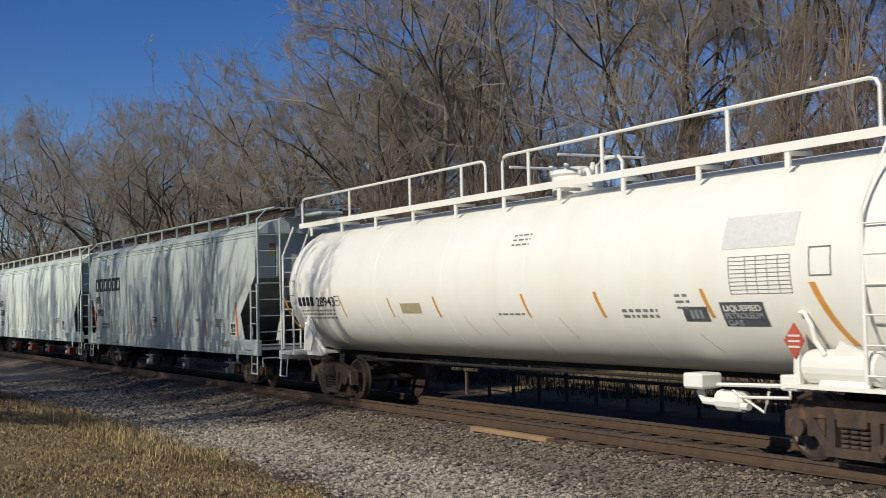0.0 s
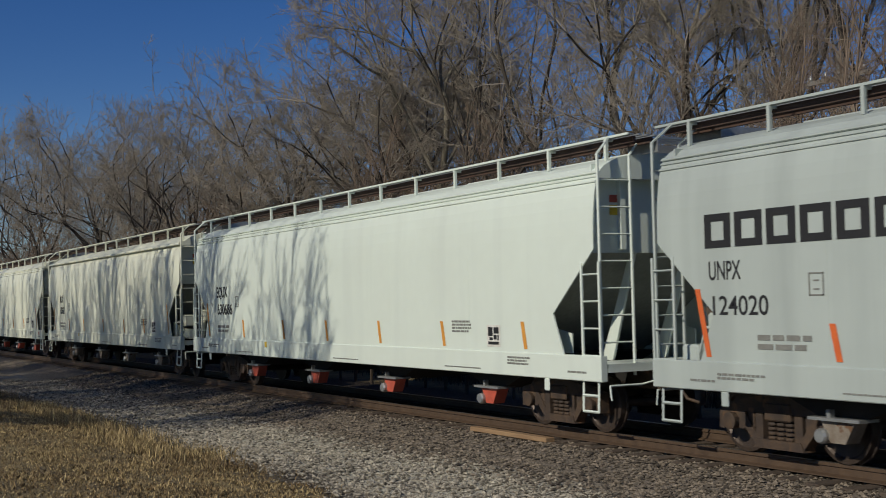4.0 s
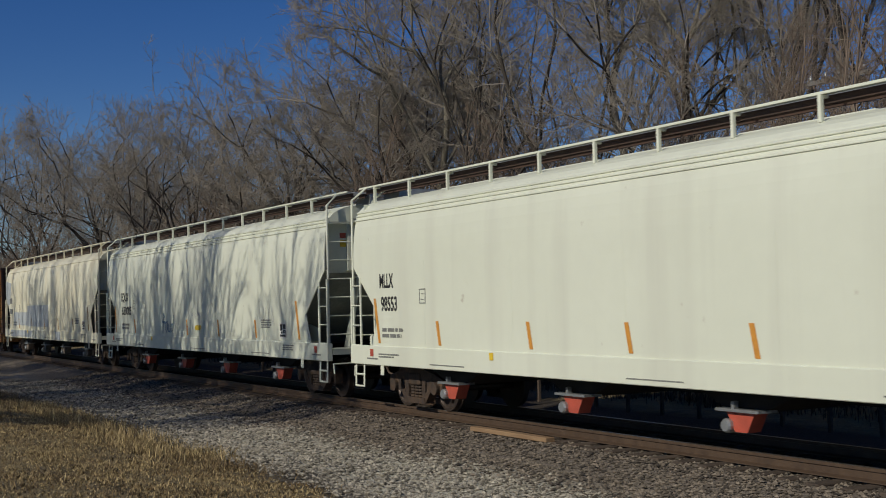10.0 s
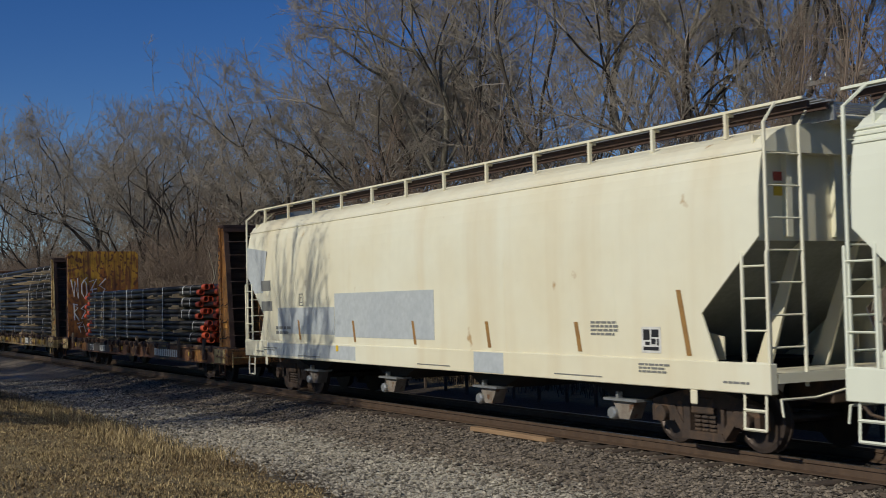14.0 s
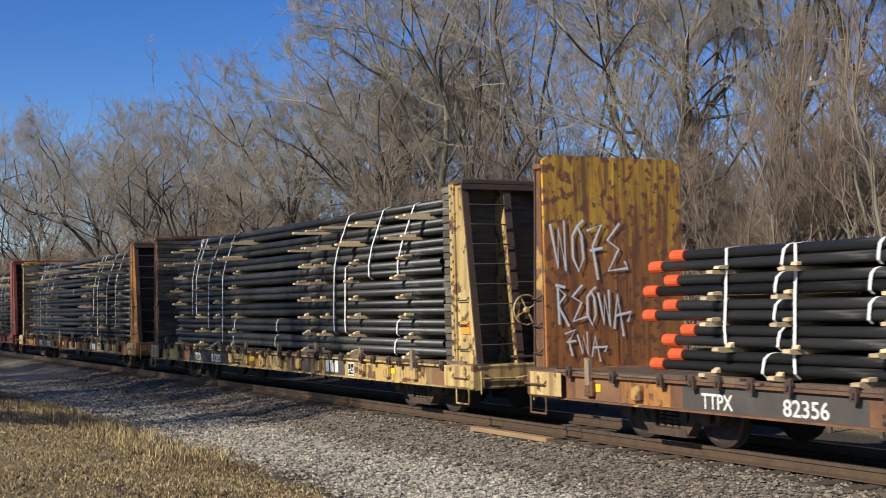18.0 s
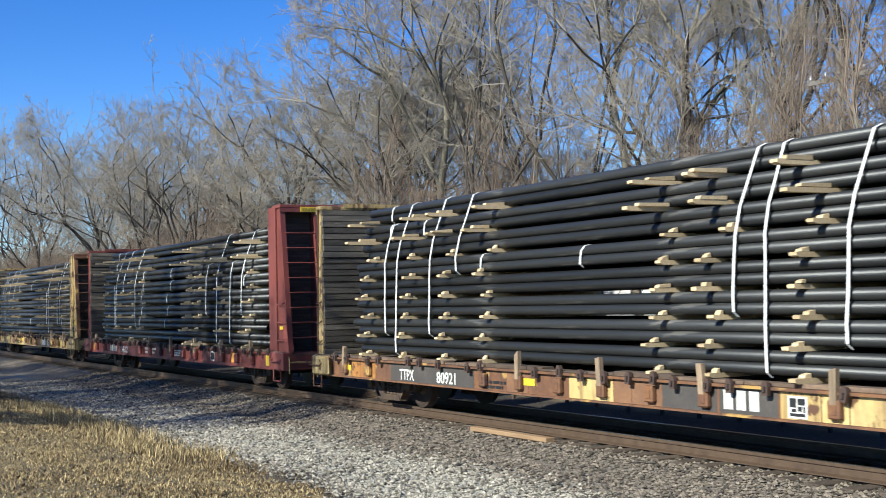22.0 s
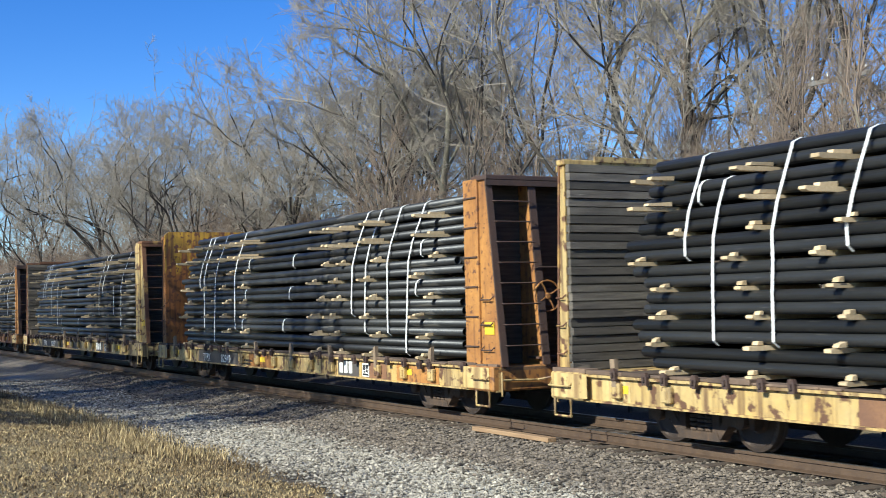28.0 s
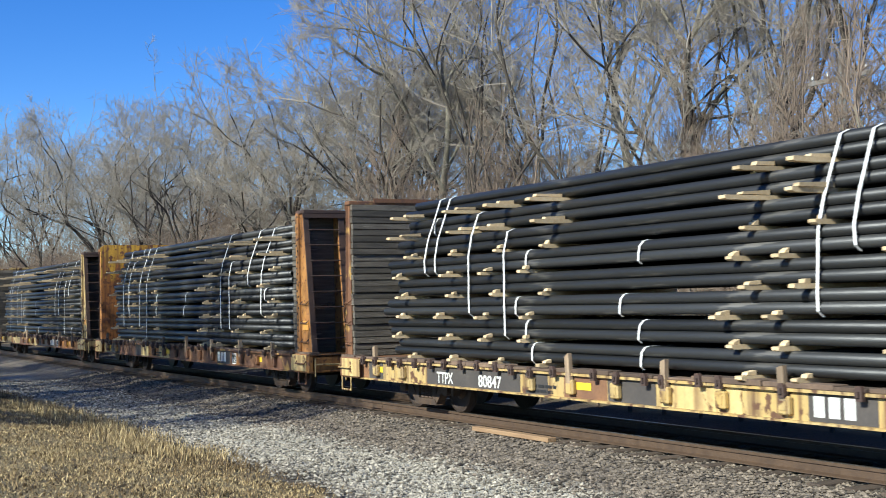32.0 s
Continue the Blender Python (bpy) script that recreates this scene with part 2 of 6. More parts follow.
def grid_sheet(name, xs, ys, height, material, kind="structure", label=""):
    xs, ys = np.asarray(xs), np.asarray(ys)
    X, Y = np.meshgrid(xs, ys, indexing="ij")
    Z = height(X, Y)
    co = np.stack([X, Y, Z], -1).reshape(-1, 3)
    nx, ny = len(xs), len(ys)
    i = np.arange((nx - 1) * (ny - 1))
    r, c = i // (ny - 1), i % (ny - 1)
    k = r * ny + c
    faces = np.stack([k, k + ny, k + ny + 1, k + 1], -1)
    me = bpy.data.meshes.new(name)
    me.from_pydata(co.tolist(), [], faces.tolist())
    me.materials.append(material)
    for p in me.polygons:
        p.use_smooth = True
    return tagged(new(name, me), label, name, kind=kind)


def bumps(x, y):
    """Uneven ground, a few centimetres high."""
    return 0.035 * np.sin(x * 0.9 + 1.3 * np.sin(y * 0.7)) * np.sin(y * 1.1 + 0.8 * np.sin(x * 0.5)) + 0.02 * np.sin(x * 2.7 + y * 1.9) * np.sin(y * 3.1 - x * 0.8)


PROFILE_Y = [-4000, -30, -2, 3.5, 6.0, 7.0, 9.4, 10.6, 11.35, 14.65, 15.6, 17.0, 24, 60, 4000]
PROFILE_Z = [3.0, 0.9, 0.55, 0.15, -0.22, -0.36, -0.38, -0.36, -0.23, -0.23, -0.42, -0.5, -0.3, 0.6, 6.0]


def lie(x, y):
    """Height of the ground."""
    z = np.interp(y, PROFILE_Y, PROFILE_Z)
    amp = np.where((y > 10.5) & (y < 15.5), 0.25, 1.0)
    return z + bumps(x, y) * amp


def ground_material():
    """Dry grass towards the camera and behind, grey crushed stone round the track, worn dirt between."""
    m = bpy.data.materials.new("ground")
    m.use_nodes = True
    n, l = m.node_tree.nodes, m.node_tree.links
    b = n["Principled BSDF"]
    b.inputs["Roughness"].default_value = 0.95
    tc = n.new("ShaderNodeTexCoord")
    sep = n.new("ShaderNodeSeparateXYZ")
    l.new(tc.outputs["Object"], sep.inputs[0])

    def tex(kind, s, **kw):
        t = n.new(kind)
        t.inputs["Scale"].default_value = s
        l.new(tc.outputs["Object"], t.inputs["Vector"])
        if "Detail" in t.inputs:
            t.inputs["Detail"].default_value = 6
        return t

    def math_(op, a, c):
        x = n.new("ShaderNodeMath")
        x.operation = op
        for i, v in enumerate((a, c)):
            if isinstance(v, (int, float)):
                x.inputs[i].default_value = v
            else:
                l.new(v, x.inputs[i])
        return x.outputs[0]

    def step(v, lo, hi):
        r = n.new("ShaderNodeMapRange")
        r.inputs["From Min"].default_value, r.inputs["From Max"].default_value = lo, hi
        l.new(v, r.inputs["Value"])
        return r.outputs[0]

    def ramp(fac, stops):
        r = n.new("ShaderNodeValToRGB")
        l.new(fac, r.inputs[0])
        while len(r.color_ramp.elements) < len(stops):
            r.color_ramp.elements.new(0.5)
        for e, (p, c) in zip(r.color_ramp.elements, stops):
            e.position, e.color = p, (*c, 1)
        return r.outputs[0]

    def mix(f, a, c):
        x = n.new("ShaderNodeMix")
        x.data_type = "RGBA"
        l.new(f, x.inputs[0])
        l.new(a, x.inputs[6])
        l.new(c, x.inputs[7])
        return x.outputs[2]
    big, mid, fine = tex("ShaderNodeTexNoise", 0.35), tex("ShaderNodeTexNoise", 2.2), tex("ShaderNodeTexNoise", 22)
    vor = tex("ShaderNodeTexVoronoi", 17)
    stone = ramp(vor.outputs["Color"], [(0.0, (0.05, 0.044, 0.036)), (0.45, (0.16, 0.137, 0.104)), (1.0, (0.36, 0.32, 0.25))])
    dirt = ramp(mid.outputs["Fac"], [(0.3, (0.115, 0.085, 0.055)), (0.7, (0.27, 0.215, 0.145))])
    grass = ramp(mid.outputs["Fac"], [(0.32, (0.14, 0.10, 0.045)), (0.5, (0.33, 0.245, 0.11)), (0.7, (0.44, 0.34, 0.165))])
    grass2 = mix(step(fine.outputs["Fac"], 0.35, 0.7), ramp(big.outputs["Fac"], [(0.35, (0.08, 0.055, 0.03)), (0.65, (0.19, 0.15, 0.07))]), grass)
    wob = math_("ADD", sep.outputs[1], math_("MULTIPLY", math_("SUBTRACT", mid.outputs["Fac"], 0.5), 1.3))
    near = step(wob, 6.2, 6.7)
    far = step(wob, 16.6, 16.0)
    gravel = mix(step(big.outputs["Fac"], 0.42, 0.60), stone, dirt)
    pale = ramp(vor.outputs["Color"], [(0.0, (0.14, 0.122, 0.09)), (0.5, (0.32, 0.285, 0.215)), (1.0, (0.50, 0.455, 0.36))])
    # Pale fine gravel; towards -x the colour darkens in place of tree shade.
    gravel = mix(math_("MULTIPLY", step(wob, 7.0, 7.6), step(sep.outputs[0], -34, -24)), gravel, pale)
    shoulder = ramp(vor.outputs["Color"], [(0.0, (0.028, 0.022, 0.016)), (0.5, (0.095, 0.074, 0.054)), (1.0, (0.22, 0.18, 0.135))])
    gravel = mix(step(wob, 9.3, 10.3), gravel, shoulder)
    # Ground between the rails is coloured dark for the shade under the train.
    under_shade = ramp(fine.outputs["Fac"], [(0.35, (0.022, 0.019, 0.016)), (0.65, (0.07, 0.058, 0.046))])
    gravel = mix(math_("MULTIPLY", step(wob, 11.7, 12.4), step(wob, 14.9, 14.2)), gravel, under_shade)
    soil = ramp(fine.outputs["Fac"], [(0.35, (0.045, 0.036, 0.027)), (0.65, (0.12, 0.095, 0.068))])
    gravel = mix(step(wob, 7.5, 6.9), gravel, soil)
    # Dark strip beyond the track: the train's shade put into the ground colour.
    far_shade = ramp(fine.outputs["Fac"], [(0.35, (0.018, 0.013, 0.009)), (0.65, (0.07, 0.05, 0.033))])
    col = mix(math_("MULTIPLY", near, far), mix(math_("MULTIPLY", step(sep.outputs[1], 10, 11), step(sep.outputs[1], 18.8, 18.0)), grass2, far_shade), gravel)
    l.new(col, b.inputs["Base Color"])
    bp = n.new("ShaderNodeBump")
    bp.inputs["Strength"].default_value, bp.inputs["Distance"].default_value = 0.9, 0.04
    l.new(math_("ADD", vor.outputs["Distance"], fine.outputs["Fac"]), bp.inputs["Height"])
    l.new(bp.outputs["Normal"], b.inputs["Normal"])
    return m


gx = [-4000, -900, -400, -250, -160] + list(np.arange(-120, 20.1, 0.5)) + [30, 60, 150, 400, 4000]
gy = [-4000, -600, -150, -60, -30, -15, -8, -4] + list(np.arange(-2, 18.1, 0.25)) + [19, 20, 22, 24, 27, 30, 35, 42, 50, 60, 90, 160, 400, 900, 4000]
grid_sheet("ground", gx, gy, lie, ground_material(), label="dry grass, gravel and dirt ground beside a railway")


def rails():
    prof = [(-0.075, -0.185), (0.075, -0.185), (0.075, -0.168), (0.012, -0.145), (0.010, -0.055), (0.036, -0.045), (0.036, -0.006), (0.028, -0.001), (-0.028, -0.001), (-0.036, -0.006), (-0.036, -0.045), (-0.010, -0.055), (-0.012, -0.145), (-0.075, -0.168)]
    for y in (TRACK_Y - 0.755, TRACK_Y + 0.755):
        r = thing("rail", "rusty steel running rail with a polished head", "rail", "rails of the track")
        bm = B()
        solid(bm, [(y + u, v) for u, v in prof], "x", -420, 60)
        part("rail_body", bm, M_RAIL, r)
        bm = B()
        box(bm, -420, 60, y - 0.03, y + 0.03, -0.001, 0.002)
        part("rail_head", bm, M_RAILTOP, r, "polished steel running surface")


rails()


def stones(name, label, n, ys, dark, light, seed):
    """Loose crushed stone along the track, most of it where the camera stands near."""
    rng = np.random.default_rng(seed)
    x = -8 - rng.random(n) ** 1.5 * 40
    y = ys[0] + rng.random(n) * (ys[1] - ys[0]) + rng.normal(0, 0.25, n)
    z = lie(x, y)
    s = 0.016 + rng.random(n) ** 2 * 0.034
    base = np.array([(1, 0, 0), (-1, 0, 0), (0, 1, 0), (0, -1, 0), (0, 0, 0.55), (0, 0, -0.6)], float)
    tri = np.array([(0, 2, 4), (2, 1, 4), (1, 3, 4), (3, 0, 4), (2, 0, 5), (1, 2, 5), (3, 1, 5), (0, 3, 5)])
    a = rng.random(n) * 6.283
    v = base[None] * s[:, None, None] * (0.7 + 0.6 * rng.random((n, 6, 1)))
    c, si = np.cos(a)[:, None], np.sin(a)[:, None]
    vx, vy = v[..., 0] * c - v[..., 1] * si, v[..., 0] * si + v[..., 1] * c
    co = np.stack([vx + x[:, None], vy + y[:, None], v[..., 2] + z[:, None] + (s * 0.3)[:, None]], -1).reshape(-1, 3)
    f = (tri[None] + (np.arange(n) * 6)[:, None, None]).reshape(-1, 3)
    me = bpy.data.meshes.new(name)
    me.from_pydata(co.tolist(), [], f.tolist())
    me.materials.append(island_mat(name, dark, light, 0.9))
    tagged(new(name, me), label, "gravel", kind="stuff")


def island_mat(name, dark, light, rough):
    """Each loose piece takes its own shade between two colours."""
    m = bpy.data.materials.new(name)
    m.use_nodes = True
    nn, l = m.node_tree.nodes, m.node_tree.links
    g = nn.new("ShaderNodeNewGeometry")
    r = nn.new("ShaderNodeValToRGB")
    r.color_ramp.elements[0].color, r.color_ramp.elements[1].color = (*dark, 1), (*light, 1)
    l.new(g.outputs["Random Per Island"], r.inputs[0])
    l.new(r.outputs[0], nn["Principled BSDF"].inputs["Base Color"])
    nn["Principled BSDF"].inputs["Roughness"].default_value = rough
    return m


stones("ballast_stones", "brown-stained crushed stone along the rails", 24000, (9.6, 12.1), (0.025, 0.02, 0.015), (0.26, 0.21, 0.155), 5)
stones("pale_gravel", "loose pale grey crushed stone beside the track", 24000, (6.9, 9.7), (0.05, 0.042, 0.031), (0.46, 0.41, 0.32), 15)
# These stones carry the under-train shade in their colour.
stones("oily_stones", "stone between the rails, darkened for shade under the train", 4500, (12.4, 15.0), (0.015, 0.012, 0.01), (0.10, 0.08, 0.06), 25)


def blades(name, n, xr, yr, hr, material, label, seed, clump=0.0, lean=0.5, width=0.006):
    """Blades of dry grass, each a thin bent strip."""
    rng = np.random.default_rng(seed)
    x, y = xr[0] + rng.random(n) * (xr[1] - xr[0]), yr[0] + rng.random(n) * (yr[1] - yr[0])
    if clump:
        k = int(n / 40)
        cx, cy = xr[0] + rng.random(k) * (xr[1] - xr[0]), yr[0] + rng.random(k) * (yr[1] - yr[0])
        w = rng.integers(0, k, n)
        x, y = cx[w] + rng.normal(0, clump, n), cy[w] + rng.normal(0, clump, n)
    z = lie(x, y)
    h = hr[0] + rng.random(n) ** 2 * (hr[1] - hr[0])
    a, b = rng.random(n) * 6.283, rng.random(n) * 6.283
    dx, dy = np.cos(a) * h * lean * rng.random(n), np.sin(a) * h * lean * rng.random(n)
    wx, wy = np.cos(b) * width, np.sin(b) * width
    P = [(x - wx, y - wy, z - 0.01), (x + wx, y + wy, z - 0.01), (x + dx * 0.35 + wx * 0.8, y + dy * 0.35 + wy * 0.8, z + h * 0.6), (x + dx * 0.35 - wx * 0.8, y + dy * 0.35 - wy * 0.8, z + h * 0.6), (x + dx, y + dy, z + h)]
    co = np.stack([np.stack(p, -1) for p in P], 1).reshape(-1, 3)
    o = (np.arange(n) * 5)[:, None]
    f = np.concatenate([o + [0, 1, 2], o + [0, 2, 3], o + [3, 2, 4]])
    me = bpy.data.meshes.new(name)
    me.from_pydata(co.tolist(), [], f.tolist())
    me.materials.append(material)
    return tagged(new(name, me), label, "grass", kind="stuff")


M_STRAW = island_mat("dry_straw", (0.13, 0.085, 0.035), (0.52, 0.40, 0.20), 0.9)
# Dead grass with a darkened colour, as if shaded by the train.
M_SHADEGRASS = island_mat("shade_dark_grass", (0.02, 0.014, 0.009), (0.11, 0.078, 0.046), 0.95)
M_STRAW2 = island_mat("brown_dead_grass", (0.05, 0.032, 0.016), (0.27, 0.185, 0.085), 0.9)
blades("dry_grass", 52000, (-46, -9), (1.6, 6.6), (0.008, 0.036), M_STRAW, "short dry straw-coloured lawn grass", 2, lean=2.5, width=0.008)
blades("grass_clumps", 26000, (-40, -9), (1.6, 6.5), (0.012, 0.06), M_STRAW, "matted clumps of dry lawn grass", 12, clump=0.16, lean=2.0, width=0.008)
blades("brown_patches", 26000, (-42, -9), (1.6, 6.9), (0.015, 0.06), M_STRAW2, "flattened brown patches in the dry lawn", 13, clump=0.28, lean=2.4, width=0.009)
blades("dead_weeds", 9000, (-46, -17), (5.6, 6.9), (0.03, 0.12), M_STRAW2, "brown dead weeds along the gravel edge", 3, clump=0.2, lean=1.6)
blades("straw_tufts", 5000, (-34, -19), (5.6, 7.0), (0.05, 0.26), M_STRAW, "longer pale straw tufts at the lawn edge", 6, clump=0.22, lean=1.3, width=0.007)
blades("far_grass", 12000, (-70, -10), (19.5, 23), (0.1, 0.6), M_SHADEGRASS, "tall dead grass beyond the track, darkened for shade", 4, clump=0.3, width=0.012)

# ---------------------------------------------------------------- bare trees


def bars_mesh(name, a, b, ra, rb, sides, material):
    """Tapered round bars from a to b, all in one mesh."""
    d = b - a
    d = d / (np.linalg.norm(d, axis=1, keepdims=True) + 1e-9)
    ref = np.where(np.abs(d[:, 2:3]) < 0.9, np.array([[0, 0, 1.0]]), np.array([[1.0, 0, 0]]))
    s = np.cross(d, ref)
    s /= np.linalg.norm(s, axis=1, keepdims=True)
    u = np.cross(s, d)
    n = len(a)
    ang = np.arange(sides) * 2 * np.pi / sides
    off = np.cos(ang)[None, :, None] * s[:, None] + np.sin(ang)[None, :, None] * u[:, None]
    co = np.concatenate([a[:, None] + off * ra[:, None, None], b[:, None] + off * rb[:, None, None]], 1).reshape(-1, 3)
    k = np.arange(sides)
    q = np.stack([k, (k + 1) % sides, (k + 1) % sides + sides, k + sides], -1)
    f = (q[None] + (np.arange(n) * 2 * sides)[:, None, None]).reshape(-1, 4)
    me = bpy.data.meshes.new(name)
    me.vertices.add(len(co))
    me.vertices.foreach_set("co", co.astype(np.float32).ravel())
    me.loops.add(f.size)
    me.loops.foreach_set("vertex_index", f.astype(np.int32).ravel())
    me.polygons.add(len(f))
    me.polygons.foreach_set("loop_start", np.arange(0, f.size, 4, dtype=np.int32))
    me.update()
    me.materials.append(material)
    return me


def unit(v):
    return v / (np.linalg.norm(v, axis=-1, keepdims=True) + 1e-9)


def skeleton(seed, height, wide, low, fork, stems, lean, step, rise, splay, fan, levels):
    """A branching frame that forks again and again inside a lumpy crown. Gives places, parents and headings of the joints."""
    rnd = random.Random(seed)
    pos, par, way = [Vector((0, 0, -0.4))], [-1], [Vector((0, 0, 1))]
    a, b, hz, zc = rnd.uniform(0, 6.28), rnd.uniform(0, 6.28), height * (1 - low) / 2, height * (1 + low) / 2

    def inside(p):
        x, z = p.x - lean * p.z, (p.z - zc) / hz
        phi = math.atan2(p.y, x)
        lump = 1 + 0.16 * math.sin(3 * phi + a + 2 * z) + 0.12 * math.sin(5 * phi + b + 4 * z)
        z *= 1.0 if z > 0 else 0.72
        return (x * x + p.y * p.y) / (wide * wide) + z * z < lump * lump

    def push(p, i, d):
        pos.append(p)
        par.append(i)
        way.append(d)
        return len(pos) - 1

    def aside(d, ang, turn):
        s = d.orthogonal().normalized()
        s.rotate(Matrix.Rotation(turn, 3, d))
        return (d * math.cos(ang) + s * math.sin(ang)).normalized()

    def grow(i, d, length, lev):
        steps = max(2, round(length / step))
        bend = Vector((rnd.gauss(0, 0.05), rnd.gauss(0, 0.05), rise + rnd.gauss(0, 0.03)))
        for k in range(steps):
            d = (d + bend + Vector((rnd.gauss(0, 0.07), rnd.gauss(0, 0.07), rnd.gauss(0, 0.07)))).normalized()
            p = pos[i] + d * (length / steps)
            if not inside(p):
                return
            i = push(p, i, d)
            if lev >= 2 and rnd.random() < 0.18:
                grow(i, aside(d, rnd.uniform(0.6, 1.15), rnd.uniform(0, 6.28)), length * rnd.uniform(0.35, 0.6), max(lev + 2, levels - 2))
        if lev < levels:
            t = rnd.uniform(0, 6.28)
            for j in range(3 if rnd.random() < 0.25 else 2):
                grow(i, aside(d, (rnd.uniform(0.1, 0.45) if j == 0 else rnd.uniform(0.4, 0.85)) * fan, t + j * 2.6 + rnd.uniform(-0.4, 0.4)), length * rnd.uniform(0.72, 0.92) * (1 if j == 0 else 0.9), lev + 1)
    first = height * (1 - fork) * 0.235
    for k in range(stems):
        turn = 2.4 * k + a
        out = Vector((math.cos(turn), math.sin(turn), 0)) * splay * (0 if stems == 1 else rnd.uniform(0.4, 1.2))
        d, i = (Vector((lean, 0, 1)) + out).normalized(), 0
        while pos[i].z < height * fork * rnd.uniform(0.85, 1.15):
            d = (d + Vector((rnd.gauss(0, 0.05), rnd.gauss(0, 0.05), 0.02))).normalized()
            i = push(pos[i] + d * step, i, d)
        for j in range(2 if stems > 3 else 3 if stems > 1 else 5):
            at = i
            for _ in range(rnd.randrange(4) if j > 0 else 0):
                at = max(par[at], 1)
            grow(at, aside(d, 0.12 if j == 0 else rnd.uniform(0.4, 0.85) * fan, 2.4 * j + b + rnd.uniform(-0.4, 0.4)), first * rnd.uniform(0.8, 1.15), 1)
    P = np.array(pos)
    k = height / P[:, 2].max()
    P *= np.array((1 + (k - 1) * 0.8, 1 + (k - 1) * 0.8, k))
    return P, np.array(par), np.array(way)


def tree(seed, height, wide, low=0.3, fork=0.25, stems=1, lean=0.0, step=0.5, rise=0.03, splay=0.3, fan=1.1, levels=7, twigs=2, reach=0.9, thin=0.0095, tip=0.0085, bark=None, twig_mat=None, name="tree"):
    """A leafless tree: trunk and limbs are thick wood, the crown is thin wood and twigs."""
    rng = np.random.default_rng(seed)
    pos, par, way = skeleton(seed, height, wide, low, fork, stems, lean, step, rise, splay, fan, levels)
    rad = np.zeros(len(pos))
    for i in range(len(pos) - 1, 0, -1):
        rad[i] = max(rad[i], tip ** 2.05) if rad[i] else tip ** 2.05
        rad[par[i]] += rad[i]
    rad = rad ** (1 / 2.05)
    rad[0] = rad[1:].max() * 1.2
    child = np.arange(1, len(pos))
    ra = np.minimum(rad[par[child]], rad[child] * 1.3)
    A, Bq = pos[par[child]], pos[child]
    big = rad[child] > 0.03
    root = thing(name, "tall leafless deciduous tree with grey-brown bark", "tree", "bare trees beyond the track")
    twin("trunk", bars_mesh("trunk", A[big], Bq[big], ra[big], rad[child][big], 6, bark or M_BARK), root, Matrix())
    fine = child[rad[child] < 0.035]
    src = np.repeat(fine, twigs)
    m = len(src)
    p = pos[src] - way[src] * (rng.random((m, 1)) * step)
    d = unit(way[src] + rng.normal(0, 0.55, (m, 3)) + np.array((0, 0, 0.12)))
    ln = reach * (0.35 + 0.65 * rng.random((m, 1)))
    q = p + d * ln * 0.55
    d2 = unit(d + rng.normal(0, 0.28, (m, 3)) + np.array((0, 0, 0.1)))
    e = q + d2 * ln * 0.45
    d3 = unit(d + rng.normal(0, 0.6, (m, 3)))
    s0 = p + (q - p) * (0.3 + 0.7 * rng.random((m, 1)))
    o = np.ones(m) * thin
    a = np.concatenate([A[~big], p, q, s0])
    b = np.concatenate([Bq[~big], q, e, s0 + d3 * ln * 0.5])
    r0 = np.concatenate([ra[~big], o, o * 0.75, o * 0.75])
    r1 = np.concatenate([rad[child][~big], o * 0.8, o * 0.45, o * 0.45])
    twin("crown", bars_mesh("crown", a, b, r0, r1, 3, twig_mat or M_TWIG), root, Matrix(), "dense bare twigs")
    return root


USED = set()
KINDS = []


def plant(kind, x, y, size, turn):
    if abs(x + 1.322 * y) < 3.6 and kind not in KINDS and y > 19:      # the gap before the house
        x -= 7.2
    m = pose(x, y, float(lie(x, y)), 0, 0, turn)
    if kind in USED:
        ob = copy_thing(kind, m)
    else:
        ob = kind
        ob.matrix_basis = m
        USED.add(kind)
    ob.scale = (size, size, size)
    return ob


# the front row, each tree with its own crown: (x, y, turn, what sets it apart)
FRONT = [(-140.0, 25.5, 20, dict(seed=42, height=23.5, wide=6.5, low=0.2, fork=0.2)),
         (-119.0, 24.5, 70, dict(seed=30, height=21.5, wide=6.4, low=0.2, fork=0.22)),
         (-103.0, 25.0, 0, dict(seed=43, height=20.5, wide=7.2, low=0.25, fork=0.22, lean=-0.06)),
         (-91.0, 25.5, 0, dict(seed=32, height=17.5, wide=6.4, low=0.2, fork=0.2, lean=-0.08)),
         (-80.0, 25.5, 0, dict(seed=45, height=20.6, wide=6.4, low=0.16, fork=0.10, stems=4, splay=0.22)),
         (-63.0, 26.0, 0, dict(seed=38, height=18, wide=7.2, low=0.2, fork=0.2, lean=-0.05)),
         (-52.0, 25.5, 0, dict(seed=40, height=18.9, wide=6, low=0.25, fork=0.26)),
         (-48.6, 26.5, 0, dict(seed=8, height=22.5, wide=5.6, low=0.35, fork=0.32, bark="pale")),
         (-42.6, 25.5, 0, dict(seed=9, height=22, wide=5.6, low=0.25, fork=0.14, stems=3, splay=0.16, levels=6)),
         (-37.6, 27.0, 0, dict(seed=10, height=22, wide=4.6, low=0.22, fork=0.12, stems=4, splay=0.14, levels=6, fan=0.85)),
         (-29.2, 27.5, 0, dict(seed=11, height=22, wide=3.6, low=0.3, fork=0.4)),
         (-21.5, 27.0, 0, dict(seed=12, height=21, wide=6.0, low=0.3, fork=0.25, lean=-0.28))]
M_PALEBARK = mat("pale_lichened_bark", (0.21, 0.185, 0.135), (0.14, 0.125, 0.095), 2.0, 0.95, bump=0.4, stretch=(1, 1, 0.3))
